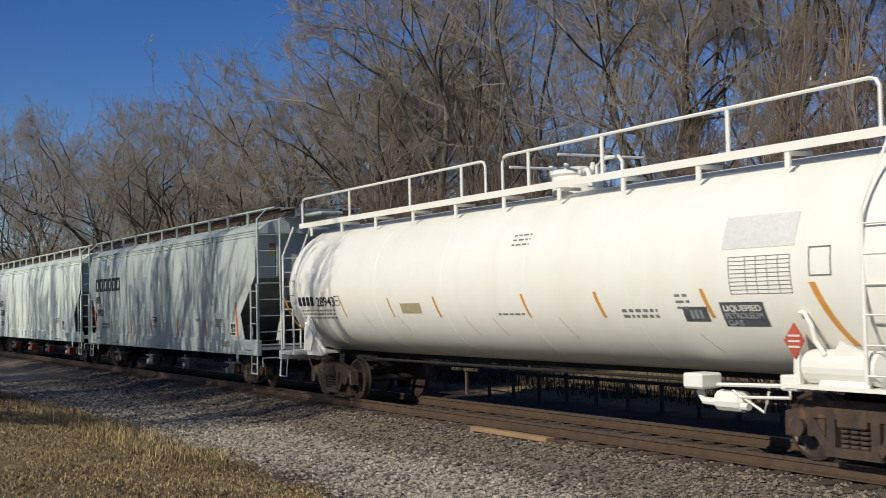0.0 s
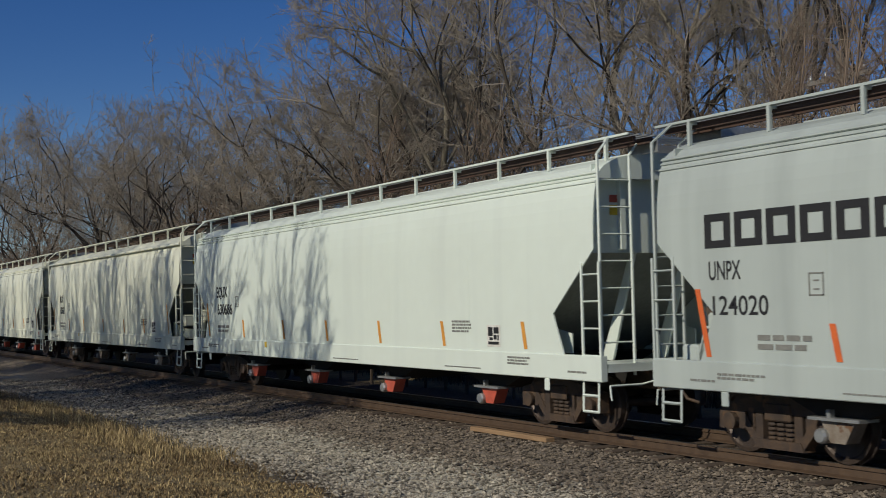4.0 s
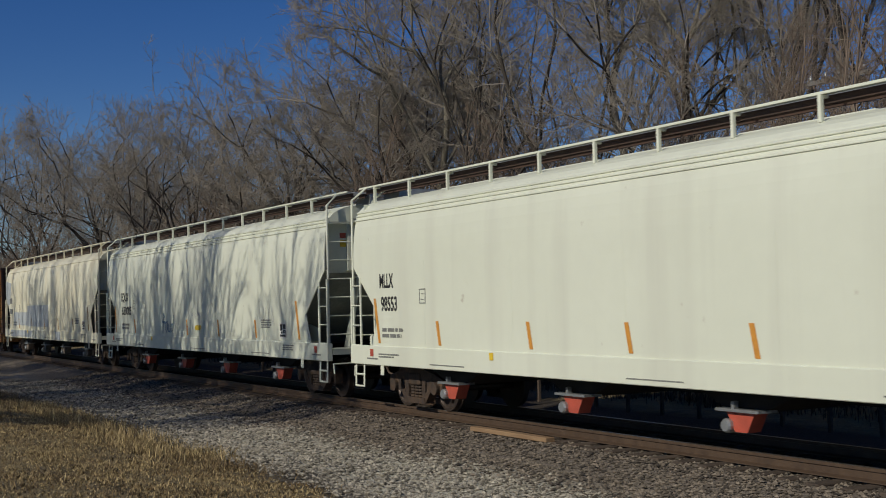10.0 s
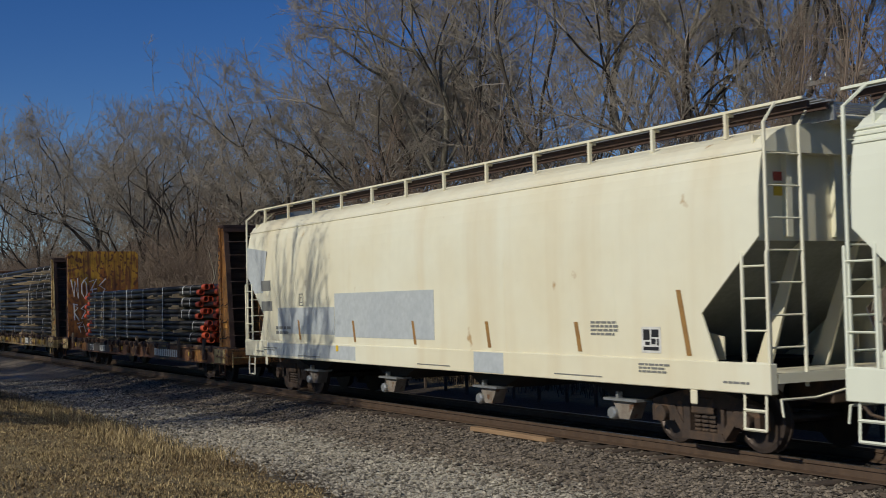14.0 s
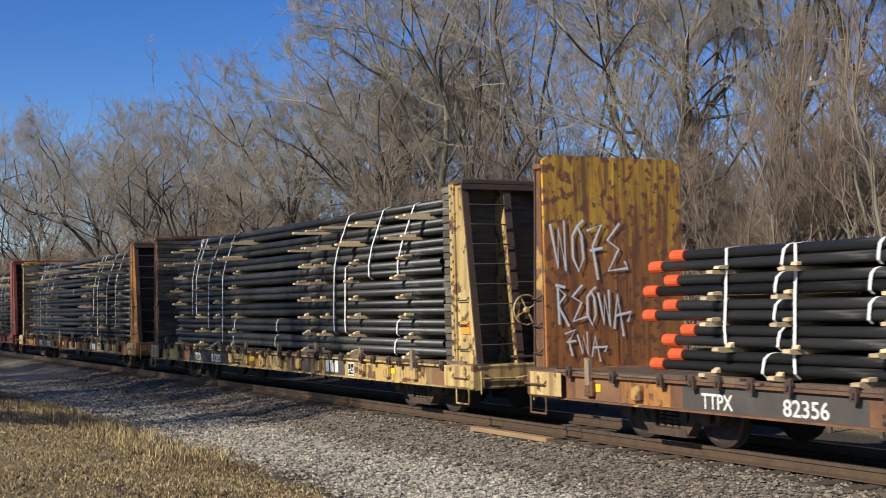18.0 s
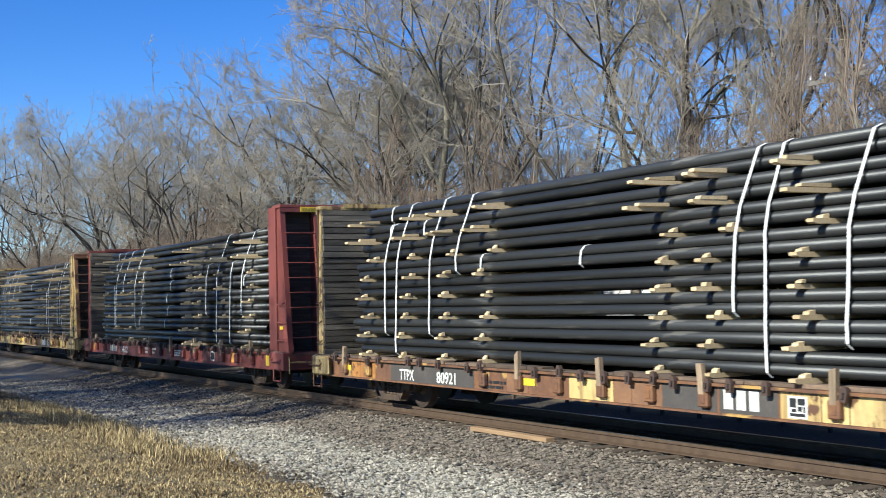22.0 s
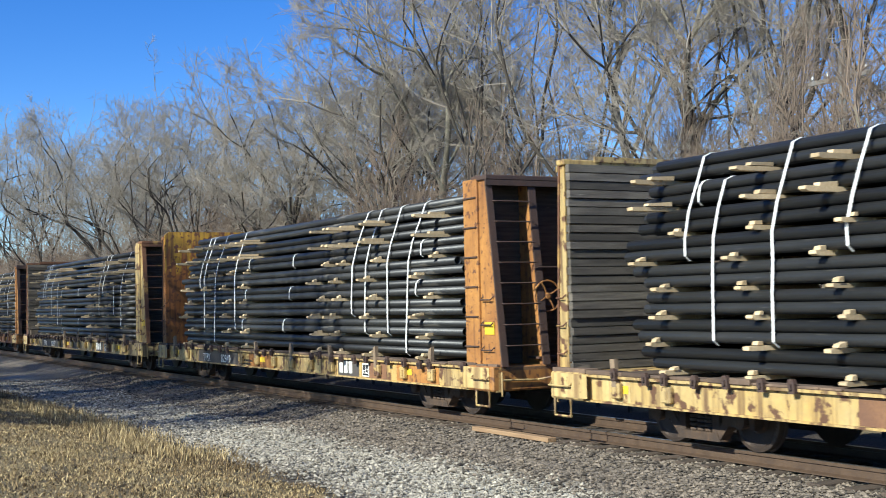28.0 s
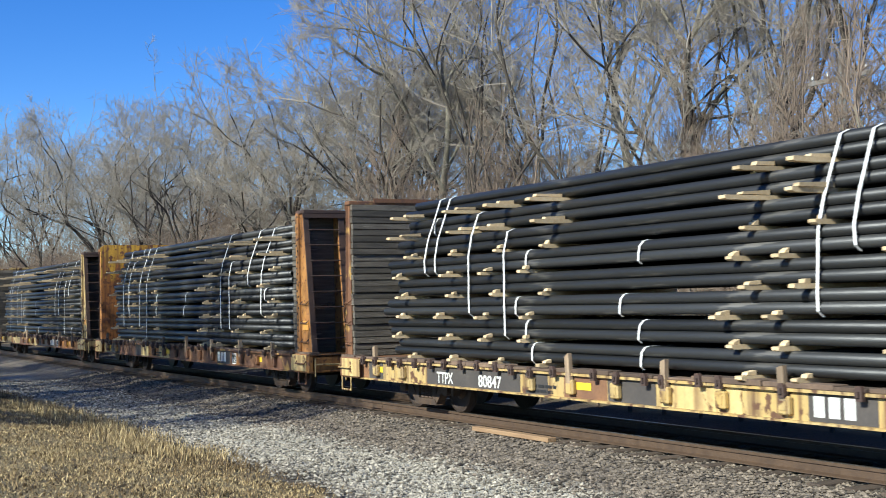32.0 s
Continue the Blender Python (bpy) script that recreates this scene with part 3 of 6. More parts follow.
for x, y, turn, how in FRONT:
    if how.get("bark"):
        how["bark"] = M_PALEBARK
    KINDS.append(tree(**how))
    plant(KINDS[-1], x, y, 1.0, turn)
# the rows behind repeat them, turned
BEHIND = [(-150, 29, 1.0, 2, 10), (-111, 29.5, 0.95, 4, 120), (-97, 31, 0.85, 5, 20), (-71, 29, 0.82, 3, 40), (-57, 29, 0.9, 5, 250), (-34.5, 29, 0.95, 7, 280), (-31.5, 27, 0.9, 5, 10), (-22.5, 31.5, 1.0, 8, 10), (-215, 45, 1.0, 0, 150), (-172, 31, 0.95, 1, 30), (-160, 40, 1.0, 0, 60), (-128, 36, 0.95, 3, 80), (-100, 40, 0.95, 5, 215), (-78, 42, 0.95, 2, 100),
          (-60, 38, 1.05, 5, 130), (-55, 32, 1.05, 6, 70), (-46, 36, 1.1, 7, 195), (-45, 30, 0.95, 8, 90), (-39, 38, 1.05, 8, 160), (-33.0, 33, 0.95, 9, 120), (-26.5, 37, 1.05, 10, 200), (-25.2, 30, 0.9, 9, 50)]
for x, y, s, k, turn in BEHIND:
    plant(KINDS[k], x, y, s, turn)
# slender many-stemmed trees behind the camera's left, whose shade falls across the track
BROOMS = [tree(15, 13, 2.3, low=0.12, fork=0.10, stems=6, splay=0.16, step=0.45, rise=0.08, fan=0.6, levels=4, twigs=2, reach=0.8, thin=0.009, tip=0.012),
          tree(17, 13, 2.7, low=0.10, fork=0.08, stems=7, splay=0.20, step=0.45, rise=0.08, fan=0.6, levels=4, twigs=2, reach=0.8, thin=0.009, tip=0.012)]
NEAR_TREES = [(-24.7, -3.2, 1.0, 40, 0), (-24.2, -6.5, 1.15, 100, 1), (-29.6, -4.5, 1.05, 200, 1), (-32.4, -2.5, 1.05, 130, 0), (-34.6, -5.5, 1.2, 77, 1), (-37.5, -2.2, 1.0, 20, 0), (-40.5, -4, 1.1, 10, 1), (-43.5, -1.5, 0.95, 150, 0),
              (-47, -3.5, 1.1, 95, 1), (-50.5, -1, 0.95, 185, 0), (-54, -3, 1.05, 245, 1), (-58, -1, 1.0, 66, 0), (-62, -3.5, 1.1, 305, 1), (-67, -1, 1.0, 333, 0), (-72, -3, 1.1, 12, 1), (-78, -1, 1.0, 260, 0), (-85, -3, 1.1, 45, 1),
              (-31, -8.5, 1.35, 15, 0), (-34.0, -10, 1.4, 170, 1), (-38.5, -8, 1.35, 220, 0), (-44, -9, 1.3, 60, 1), (-51, -9, 1.3, 35, 1), (-65, -9, 1.4, 320, 1)]
for x, y, s, turn, k in NEAR_TREES:
    o = plant(BROOMS[k], x, y, s, turn)
    tagged(o, "slender many-stemmed bare tree on the near side of the track", group="bare trees on the near side")
BUSHES = [tree(21, 5.5, 2.4, low=0.08, fork=0.06, stems=9, splay=0.5, step=0.32, levels=4, twigs=2, reach=0.8, thin=0.008, tip=0.009, twig_mat=M_BRUSH, bark=M_BRUSH, name="bush"),
          tree(22, 6.5, 2.0, low=0.08, fork=0.06, stems=8, splay=0.3, step=0.32, levels=4, twigs=2, reach=0.8, thin=0.008, tip=0.009, twig_mat=M_BRUSH, bark=M_BRUSH, name="bush"),
          tree(23, 4.5, 2.6, low=0.05, fork=0.06, stems=10, splay=0.7, step=0.3, levels=4, twigs=2, reach=0.7, thin=0.008, tip=0.009, twig_mat=M_BRUSH, bark=M_BRUSH, name="bush")]
for b in BUSHES:
    tagged(b, "leafless reddish-brown brush thicket", "bush", "brush beyond the track")
rnd = random.Random(8)
for i in range(85):
    x = -15 - i * 1.35 - rnd.random() * 2
    plant(BUSHES[rnd.randrange(3)], x, rnd.uniform(20.5, 26), rnd.uniform(0.6, 1.0) * (1.0 if x > -55 else 1.25), rnd.uniform(0, 360))
for i in range(70):
    x = -17 - i * 2.1 - rnd.random() * 3
    plant(BUSHES[rnd.randrange(3)], x, rnd.uniform(28, 37), rnd.uniform(1.0, 1.6), rnd.uniform(0, 360))
for i in range(40):
    x = -66 - i * 2.4 - rnd.random() * 3
    plant(BUSHES[rnd.randrange(2)], x, rnd.uniform(23.5, 32), rnd.uniform(1.2, 1.75), rnd.uniform(0, 360))
SAPLINGS = [tree(16, 12, 1.7, low=0.2, fork=0.2, step=0.4, levels=5, rise=0.05, fan=0.7, twigs=2, reach=0.8, thin=0.007, tip=0.009, bark=M_PALEBARK, twig_mat=M_BRUSH, name="sapling"),
            tree(18, 10, 2.0, low=0.15, fork=0.15, stems=3, splay=0.2, step=0.4, levels=5, rise=0.03, fan=0.7, twigs=2, reach=0.8, thin=0.007, tip=0.009, bark=M_PALEBARK, twig_mat=M_BRUSH, name="sapling")]
for s in SAPLINGS:
    tagged(s, "slender leafless sapling in the brush", "sapling", "saplings beyond the track")
for i in range(26):
    x = -15 - rnd.random() * (20 if i < 20 else 60)
    plant(SAPLINGS[i % 2], x, rnd.uniform(21, 29), rnd.uniform(0.7, 1.0), rnd.uniform(0, 360))


def far_woods():
    """The closed wood behind: a great many plain saplings and branches in one mesh."""
    rng = random.Random(77)
    segs = []
    for i in range(800):
        x, y = -rng.uniform(15, 330), rng.uniform(38, 75)
        if abs(x + 1.322 * y) < 4 and y < 62:
            continue
        h = rng.uniform(4, 13)
        p = Vector((x, y, float(lie(x, y)) - 0.2))
        d = Vector((rng.gauss(0, 0.12), rng.gauss(0, 0.12), 1)).normalized()
        r = 0.02 + h * 0.006
        for k in range(5):
            q = p + d * h / 5
            segs.append((p, q, r, r * 0.8))
            p, r = q, r * 0.8
            d = (d + Vector((rng.gauss(0, 0.14), rng.gauss(0, 0.14), 0.05))).normalized()
            for _ in range(4):
                b = (d + Vector((rng.gauss(0, 0.7), rng.gauss(0, 0.7), rng.gauss(0.3, 0.3)))).normalized()
                e = p + b * rng.uniform(0.8, 2.6)
                segs.append((p, e, r * 0.5, 0.008))
                for _ in range(3):
                    c = (b + Vector((rng.gauss(0, 0.5), rng.gauss(0, 0.5), rng.gauss(0.2, 0.4)))).normalized()
                    m = p.lerp(e, rng.uniform(0.3, 1))
                    segs.append((m, m + c * rng.uniform(0.5, 1.4), 0.012, 0.006))
    me = bars_mesh("far_woods", np.array([s[0] for s in segs]), np.array([s[1] for s in segs]), np.array([s[2] for s in segs]), np.array([s[3] for s in segs]), 3, M_BRUSH)
    tagged(new("far_woods", me), "dense leafless thicket behind the trees", "woods", kind="stuff")


far_woods()


# ---------------------------------------------------------------- far side: fence, pole, house


def guard_fence():
    f = thing("fence", "low weathered timber guard fence beyond the track", "fence")
    for i in range(26):
        bm = B()
        x = -16 - i * 1.25
        z = float(lie(x, 18.0))
        box(bm, x - 0.04, x + 0.04, 17.96, 18.04, z - 0.2, z + 0.75, 0.01)
        part("post", bm, M_TIE, f)
    bm = B()
    box(bm, -47.5, -15.8, 17.92, 17.96, 0.18, 0.27, 0.01)
    part("rail", bm, M_TIE, f)


def utility_pole(x, y):
    p = thing("utility_pole", "grey weathered wooden utility pole with a crossarm", "utility pole")
    z = float(lie(x, y))
    grey = mat("silvered_pole_wood", (0.20, 0.185, 0.165), (0.14, 0.13, 0.115), 3.0, 0.9, stretch=(6, 6, 0.5))
    bm = B()
    tube(bm, [(x, y, z - 0.3), (x, y, z + 9)], 0.15, 12, r2=0.10)
    part("pole", bm, grey, p)
    bm = B()
    box(bm, x - 1.1, x + 1.1, y - 0.16, y - 0.10, z + 8.2, z + 8.33, 0.01)
    part("crossarm", bm, grey, p)
    for u in (-0.95, -0.4, 0.4, 0.95):
        bm = B()
        lathe(bm, [(z + 8.33, 0.02), (z + 8.38, 0.05), (z + 8.46, 0.04), (z + 8.5, 0.02)], 8, "z", (x + u, y - 0.13, 0))
        part("insulator", bm, M_GREYMETAL, p)


def house(x, y, turn):
    h = thing("house", "white gabled house with a light roof behind the trees", "house")
    z = float(lie(x, y))
    h.matrix_basis = pose(x, y, z, 0, 0, turn)
    siding = mat("white_clapboard", (0.78, 0.76, 0.70), (0.70, 0.68, 0.62), 2.0, 0.7, stretch=(0.5, 0.5, 6))
    slate = mat("pale_shingle_roof", (0.36, 0.35, 0.33), (0.28, 0.27, 0.25), 3.0, 0.9)
    glass = mat("dark_window_glass", (0.03, 0.035, 0.04), None, 2.0, 0.15)
    bm = B()
    solid(bm, [(-3.1, -0.3), (3.1, -0.3), (3.1, 3.6), (0, 7.0), (-3.1, 3.6)], "y", 0, 9)
    part("wall", bm, siding, h)
    for s in (-1, 1):
        bm = B()
        o = [(s * 3.5, 3.16), (s * 3.5, 3.30), (0, 7.2), (0, 7.02)]
        solid(bm, o if s > 0 else list(reversed(o)), "y", -0.35, 9.35)
        part("roof", bm, slate, h)
    for u, v in ((-1.5, 1.2), (1.5, 1.2), (0, 4.3)):
        bm = B()
        box(bm, u - 0.5, u + 0.5, -0.06, 0.02, v - 0.1, v + 1.4)
        w = part("window", bm, siding, h)
        bm = B()
        box(bm, u - 0.40, u + 0.40, -0.075, -0.062, v, v + 1.3)
        part("pane", bm, glass, w)


guard_fence()
utility_pole(-24.1, 26.0)
house(-79.3, 60.0, 53)


def loose_board():
    b = thing("loose_board", "pale splintered board lying along the rail", "board")
    bm = B()
    box(bm, -19.9, -17.4, 11.60, 11.78, -0.20, -0.12, 0.01)
    part("plank", bm, mat("tan_splintered_wood", (0.36, 0.23, 0.12), (0.26, 0.16, 0.085), 3.0, 0.85, stretch=(0.6, 6, 6), bump=0.3), b)


loose_board()

# ---------------------------------------------------------------- running gear shared by all cars
WHEEL_R = 0.457


def wheelset_mesh():
    bm = B()
    for s in (-1, 1):
        y = s * 0.755
        lathe(bm, [(y - s * 0.07, 0.41), (y - s * 0.07, WHEEL_R + 0.022), (y - s * 0.035, WHEEL_R + 0.02), (y - s * 0.03, WHEEL_R), (y + s * 0.065, WHEEL_R - 0.006), (y + s * 0.07, 0.40), (y + s * 0.045, 0.37), (y + s * 0.02, 0.20), (y + s * 0.08, 0.13), (y + s * 0.09, 0.10)], 28)
    lathe(bm, [(-1.06, 0.075), (1.06, 0.075)], 12)
    return mesh("wheelset", bm, M_WHEEL)


def side_frame_mesh():
    bm = B()
    y0, y1 = -0.09, 0.09
    solid(bm, [(-1.13, 0.50), (-0.70, 0.60), (0.70, 0.60), (1.13, 0.50), (1.13, 0.66), (0.80, 0.74), (0.35, 0.83), (-0.35, 0.83), (-0.80, 0.74), (-1.13, 0.66)], "y", y0, y1)
    for s in (-1, 1):
        o = [(s * 0.86, 0.62), (s * 0.66, 0.62), (s * 0.30, 0.16), (s * 0.44, 0.16)]
        solid(bm, o if s < 0 else list(reversed(o)), "y", y0, y1)
        box(bm, s * 0.36 - 0.07, s * 0.36 + 0.07, y0, y1, 0.20, 0.66)
        box(bm, s * 1.09 - 0.05, s * 1.09 + 0.05, y0, y1, 0.34, 0.56)
        box(bm, s * 0.70 - 0.05, s * 0.70 + 0.05, y0, y1, 0.36, 0.62)
        box(bm, s * 0.53 - 0.06, s * 0.53 + 0.06, y0 + 0.02, y1 - 0.02, 0.32, 0.60)
    solid(bm, [(-0.46, 0.13), (0.46, 0.13), (0.40, 0.25), (-0.40, 0.25)], "y", y0 - 0.02, y1 + 0.02)
    return mesh("side_frame", bm, M_TRUCK)


def spring_mesh():
    bm = B()
    for i in range(4):
        lathe(bm, [(0.255 + i * 0.062, 0.07), (0.27 + i * 0.062, 0.075), (0.295 + i * 0.062, 0.07)], 10, "z")
    return mesh("spring", bm, M_TRUCK)


def bearing_mesh():
    bm = B()
    lathe(bm, [(-0.12, 0.10), (0.08, 0.12), (0.12, 0.12), (0.13, 0.05)], 14)
    return mesh("bearing", bm, M_TRUCK)


def bolster_mesh():
    bm = B()
    box(bm, -0.24, 0.24, -1.12, 1.12, 0.50, 0.74, 0.02)
    box(bm, -0.7, 0.7, -0.3, 0.3, 0.62, 0.80)
    return mesh("bolster", bm, M_TRUCK)


ME_SET, ME_FRAME, ME_SPRING, ME_BEARING, ME_BOLSTER = wheelset_mesh(), side_frame_mesh(), spring_mesh(), bearing_mesh(), bolster_mesh()
ROLLING = []      # every wheelset, with its place on its truck


def truck(car, x, r=WHEEL_R):
    t = new("truck")
    t.parent = car
    t.matrix_basis = pose(x, 0, 0)
    for s in (-1, 1):
        twin("side_frame", ME_FRAME, t, pose(0, s * 1.0, 0))
        for u in (-0.16, 0, 0.16):
            twin("spring", ME_SPRING, t, pose(u, s * 1.02, 0))
        for u in (-0.889, 0.889):
            twin("bearing", ME_BEARING, t, pose(u, s * 1.03, WHEEL_R, 0, 0, 0 if s > 0 else 180))
    twin("bolster", ME_BOLSTER, t, Matrix())
    for u in (-0.889, 0.889):
        w = twin("wheelset", ME_SET, t, pose(u, 0, WHEEL_R))
        ROLLING.append((w, u))
    return t


def coupler_mesh():
    bm = B()
    box(bm, -1.0, -0.15, -0.11, 0.11, 0.76, 1.0, 0.02)
    box(bm, -0.25, -0.02, -0.20, 0.16, 0.74, 1.02, 0.03)
    tube(bm, [(-0.55, -0.25, 0.85), (-0.2, -0.3, 0.60), (-0.02, -0.22, 0.55)], 0.025)
    return mesh("coupler", bm, M_TRUCK)


ME_COUPLER = coupler_mesh()


def couplers(car, half):
    twin("coupler", ME_COUPLER, car, pose(half, 0, 0))
    twin("coupler", ME_COUPLER, car, pose(-half, 0, 0, 0, 0, 180))


def ladder(parent, x, y, z0, z1, step, width, along, material, name="ladder", top=None):
    """Two stiles and rungs; along 'x' or 'y' is the way the rungs run."""
    bm = B()
    dx, dy = (width, 0) if along == "x" else (0, width)
    for u in (0, 1):
        pts = [(x + dx * u, y + dy * u, z0), (x + dx * u, y + dy * u, z1)]
        if top:
            pts.append((x + dx * u + top[0], y + dy * u + top[1], z1 + top[2]))
        tube(bm, pts, 0.027, 6)
    z = z0 + 0.1
    while z < z1:
        tube(bm, [(x, y, z), (x + dx, y + dy, z)], 0.014, 4)
        z += step
    return part(name, bm, material, parent)


# ---------------------------------------------------------------- covered hopper cars
CARS = []         # (thing, place of its middle along the train)


def swung(bm, b):
    """Mirrors a mesh end for end where b is -1."""
    if b < 0:
        for v in bm.verts:
            v.co.x = -v.co.x
        bmesh.ops.reverse_faces(bm, faces=bm.faces[:])
    return bm


SIDE = [(2.95, 1.60), (3.2, 1.598), (3.42, 1.59), (3.62, 1.575), (3.8, 1.552), (3.95, 1.522), (4.1, 1.476)]      # height and half-width of the bowed upper side


def rail_on(bm, s, z, xs, out):
    """A thin rib along the bowed side at height z."""
    y = float(np.interp(z, [a for a, _ in SIDE], [b for _, b in SIDE]))
    solid(bm, [(s * (y - 0.02), z - 0.01), (s * (y + out), z + 0.005), (s * (y + out), z + 0.02), (s * (y - 0.02), z + 0.05)], "x", -xs, xs)


def hopper(label, front, rear, paint, ridge=1, gate=M_RED, lift=0.0, brake=1):
    half = (front - rear) / 2
    car = thing("covered_hopper", label, "freight car", "covered hopper cars")
    CARS.append((car, (front + rear) / 2))
    xe, xs = half - 0.62, half - 0.78
    # side sheets with the cut-out for the end slope sheets
    out = [(-xs + 0.86, 1.30), (xs - 0.86, 1.30), (xs - 1.15, 1.95), (xs, 2.95), (-xs, 2.95), (-xs + 1.15, 1.95)]
    bow = [(y, z) for z, y in SIDE]
    for s in (-1, 1):
        bm = B()
        solid(bm, out, "y", s * 1.60, s * 1.575)
        o = [(s * y, z) for y, z in bow] + [(s * (y - 0.025), z) for y, z in reversed(bow)]
        solid(bm, o, "x", -xs, xs)
        sheet = part("side_sheet", bm, paint, car)
        for u in np.arange(-xs + 3.2, xs - 2, 3.15):
            bm = B()
            box(bm, u - 0.008, u + 0.008, min(s * 1.6, s * 1.602), max(s * 1.6, s * 1.602), 1.34, 3.0)
            part("weld_seam", bm, paint, sheet)
        bm = B()
        box(bm, -xe, xe, min(s * 1.63, s * 1.50), max(s * 1.63, s * 1.50), 0.90, 1.30, 0.012)
        part("side_sill", bm, paint, car)
        bm = B()
        if ridge == 1:
            solid(bm, [(s * 1.46, 4.08), (s * 1.60, 4.10), (s * 1.59, 4.16), (s * 1.40, 4.22)], "x", -xs, xs)
        elif ridge == 2:
            for z in (3.86 + lift, 3.97 + lift * 0.8):
                rib = B()
                rail_on(rib, s, z, xs, 0.023)
                part("side_rib", rib, paint, car)
        if ridge > 1:
            z = 4.06 + lift * 0.6
            rail_on(bm, s, z, xs, 0.02)
        part("top_chord", bm, paint, car)
    # curved roof
    bm = B()
    prof = [(-1.44, 4.06), (1.44, 4.06)]
    arc = [(1.475, 4.10), (1.42, 4.19), (1.33, 4.27), (1.20, 4.34), (1.0, 4.41), (0.6, 4.47), (0.25, 4.49)]
    prof += arc + [(-y, z) for y, z in reversed(arc)]
    solid(bm, prof, "x", -xs, xs)
    part("roof", bm, paint, car)
    # hatches along the middle
    for u in np.arange(-xs + 1.6, xs - 1, 3.0):
        bm = B()
        box(bm, u, u + 2.6, -0.32, 0.32, 4.47, 4.56, 0.03)
        part("hatch_cover", bm, paint, car)
    # running boards on brackets, both sides
    for s in (-1, 1):
        bm = B()
        for u in (0.62, 0.78, 0.94, 1.10):
            box(bm, -xs - 0.45, xs + 0.45, min(s * u, s * (u + 0.07)), max(s * u, s * (u + 0.07)), 4.69, 4.715)
        board = part("running_board", bm, M_GREYMETAL, car, "galvanised grating walkway")
        # Added strips whose colour gives the grating its dark underside.
        for u in (0.68, 1.02):
            bm = B()
            box(bm, -xs - 0.4, xs + 0.4, min(s * u, s * (u + 0.05)), max(s * u, s * (u + 0.05)), 4.59, 4.685)
            part("board_beam", bm, M_FLANGE, board, "dark strip added for the dark underside of the walkway")
        bm = B()
        box(bm, -xs - 0.45, xs + 0.45, min(s * 1.19, s * 1.22), max(s * 1.19, s * 1.22), 4.69, 4.725)
        part("edge_rail", bm, paint, board)
        for u in np.arange(-xs + 0.3, xs, 1.6):
            bm = B()
            box(bm, u - 0.028, u + 0.028, min(s * 1.17, s * 1.22), max(s * 1.17, s * 1.22), 4.34, 4.69)
            box(bm, u - 0.02, u + 0.02, min(s * 0.6, s * 1.2), max(s * 0.6, s * 1.2), 4.65, 4.69)
            part("bracket", bm, paint, board)
    for e in (-1, 1):
        bm = B()
        for y in (-0.6, 0.6):
            box(bm, min(e * (xs - 0.3), e * (xs + 0.43)), max(e * (xs - 0.3), e * (xs + 0.43)), y - 0.02, y + 0.02, 4.45, 4.66)
        box(bm, min(e * (xs - 0.32), e * (xs - 0.28)), max(e * (xs - 0.32), e * (xs - 0.28)), -0.62, 0.62, 4.45, 4.66)
        walkway = part("roof_crosswalk", bm, M_GREYMETAL, car, "galvanised end crosswalk")
        for u in (xs - 0.15, xs + 0.02, xs + 0.19, xs + 0.36):
            bm = B()
            box(bm, min(e * u, e * (u + 0.07)), max(e * u, e * (u + 0.07)), -0.62, 0.62, 4.66, 4.688)
            part("slat", bm, M_GREYMETAL, walkway)
        # end panel, slope sheet, platform
        bm = B()
        box(bm, min(e * (xs - 0.22), e * (xs - 0.25)), max(e * (xs - 0.22), e * (xs - 0.25)), -1.43, 1.43, 2.90, 4.30)
        panel = part("end_panel", bm, paint, car)
        for u in (-0.9, 0, 0.9):
            bm = B()
            box(bm, min(e * (xs - 0.22), e * (xs - 0.13)), max(e * (xs - 0.22), e * (xs - 0.13)), u - 0.05, u + 0.05, 2.95, 4.2)
            part("end_rib", bm, paint, panel)
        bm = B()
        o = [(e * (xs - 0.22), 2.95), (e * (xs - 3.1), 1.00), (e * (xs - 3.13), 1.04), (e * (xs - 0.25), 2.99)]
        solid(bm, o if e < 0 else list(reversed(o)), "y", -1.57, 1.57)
        part("slope_sheet", bm, M_SHADE, car, "slope sheet in a grey darkened for shade")
        bm = B()
        box(bm, min(e * (xs - 0.9), e * xe), max(e * (xs - 0.9), e * xe), -1.49, 1.49, 1.12, 1.16)
        box(bm, min(e * (xe - 0.06), e * xe), max(e * (xe - 0.06), e * xe), -1.49, 1.49, 1.04, 1.17)
        part("end_platform", bm, paint, car)
        bm = B()
        box(bm, min(e * (xe - 0.9), e * (xe - 0.08)), max(e * (xe - 0.9), e * (xe - 0.08)), -0.45, 0.45, 0.72, 1.04, 0.02)
        part("draft_sill", bm, M_TRUCK, car)
        for s in (-1, 1):
            bm = B()
            o = [(e * (xs - 1.7), 1.30), (e * (xs - 1.05), 1.30), (e * (xs - 1.05), 1.62), (e * (xs - 1.62), 1.72)]
            solid(bm, o if e > 0 else list(reversed(o)), "y", s * 1.30, s * 1.28)
            part("gusset", bm, paint, car)
        # slanting struts from the platform to the end panel
        for y in (-0.55, 0.55):
            bm = B()
            o = [(e * (xs - 1.25), 1.16), (e * (xs - 0.95), 1.16), (e * (xs - 0.26), 2.98), (e * (xs - 0.40), 2.98)]
            solid(bm, o if e > 0 else list(reversed(o)), "y", y - 0.02, y + 0.02)
            part("end_strut", bm, paint, car)
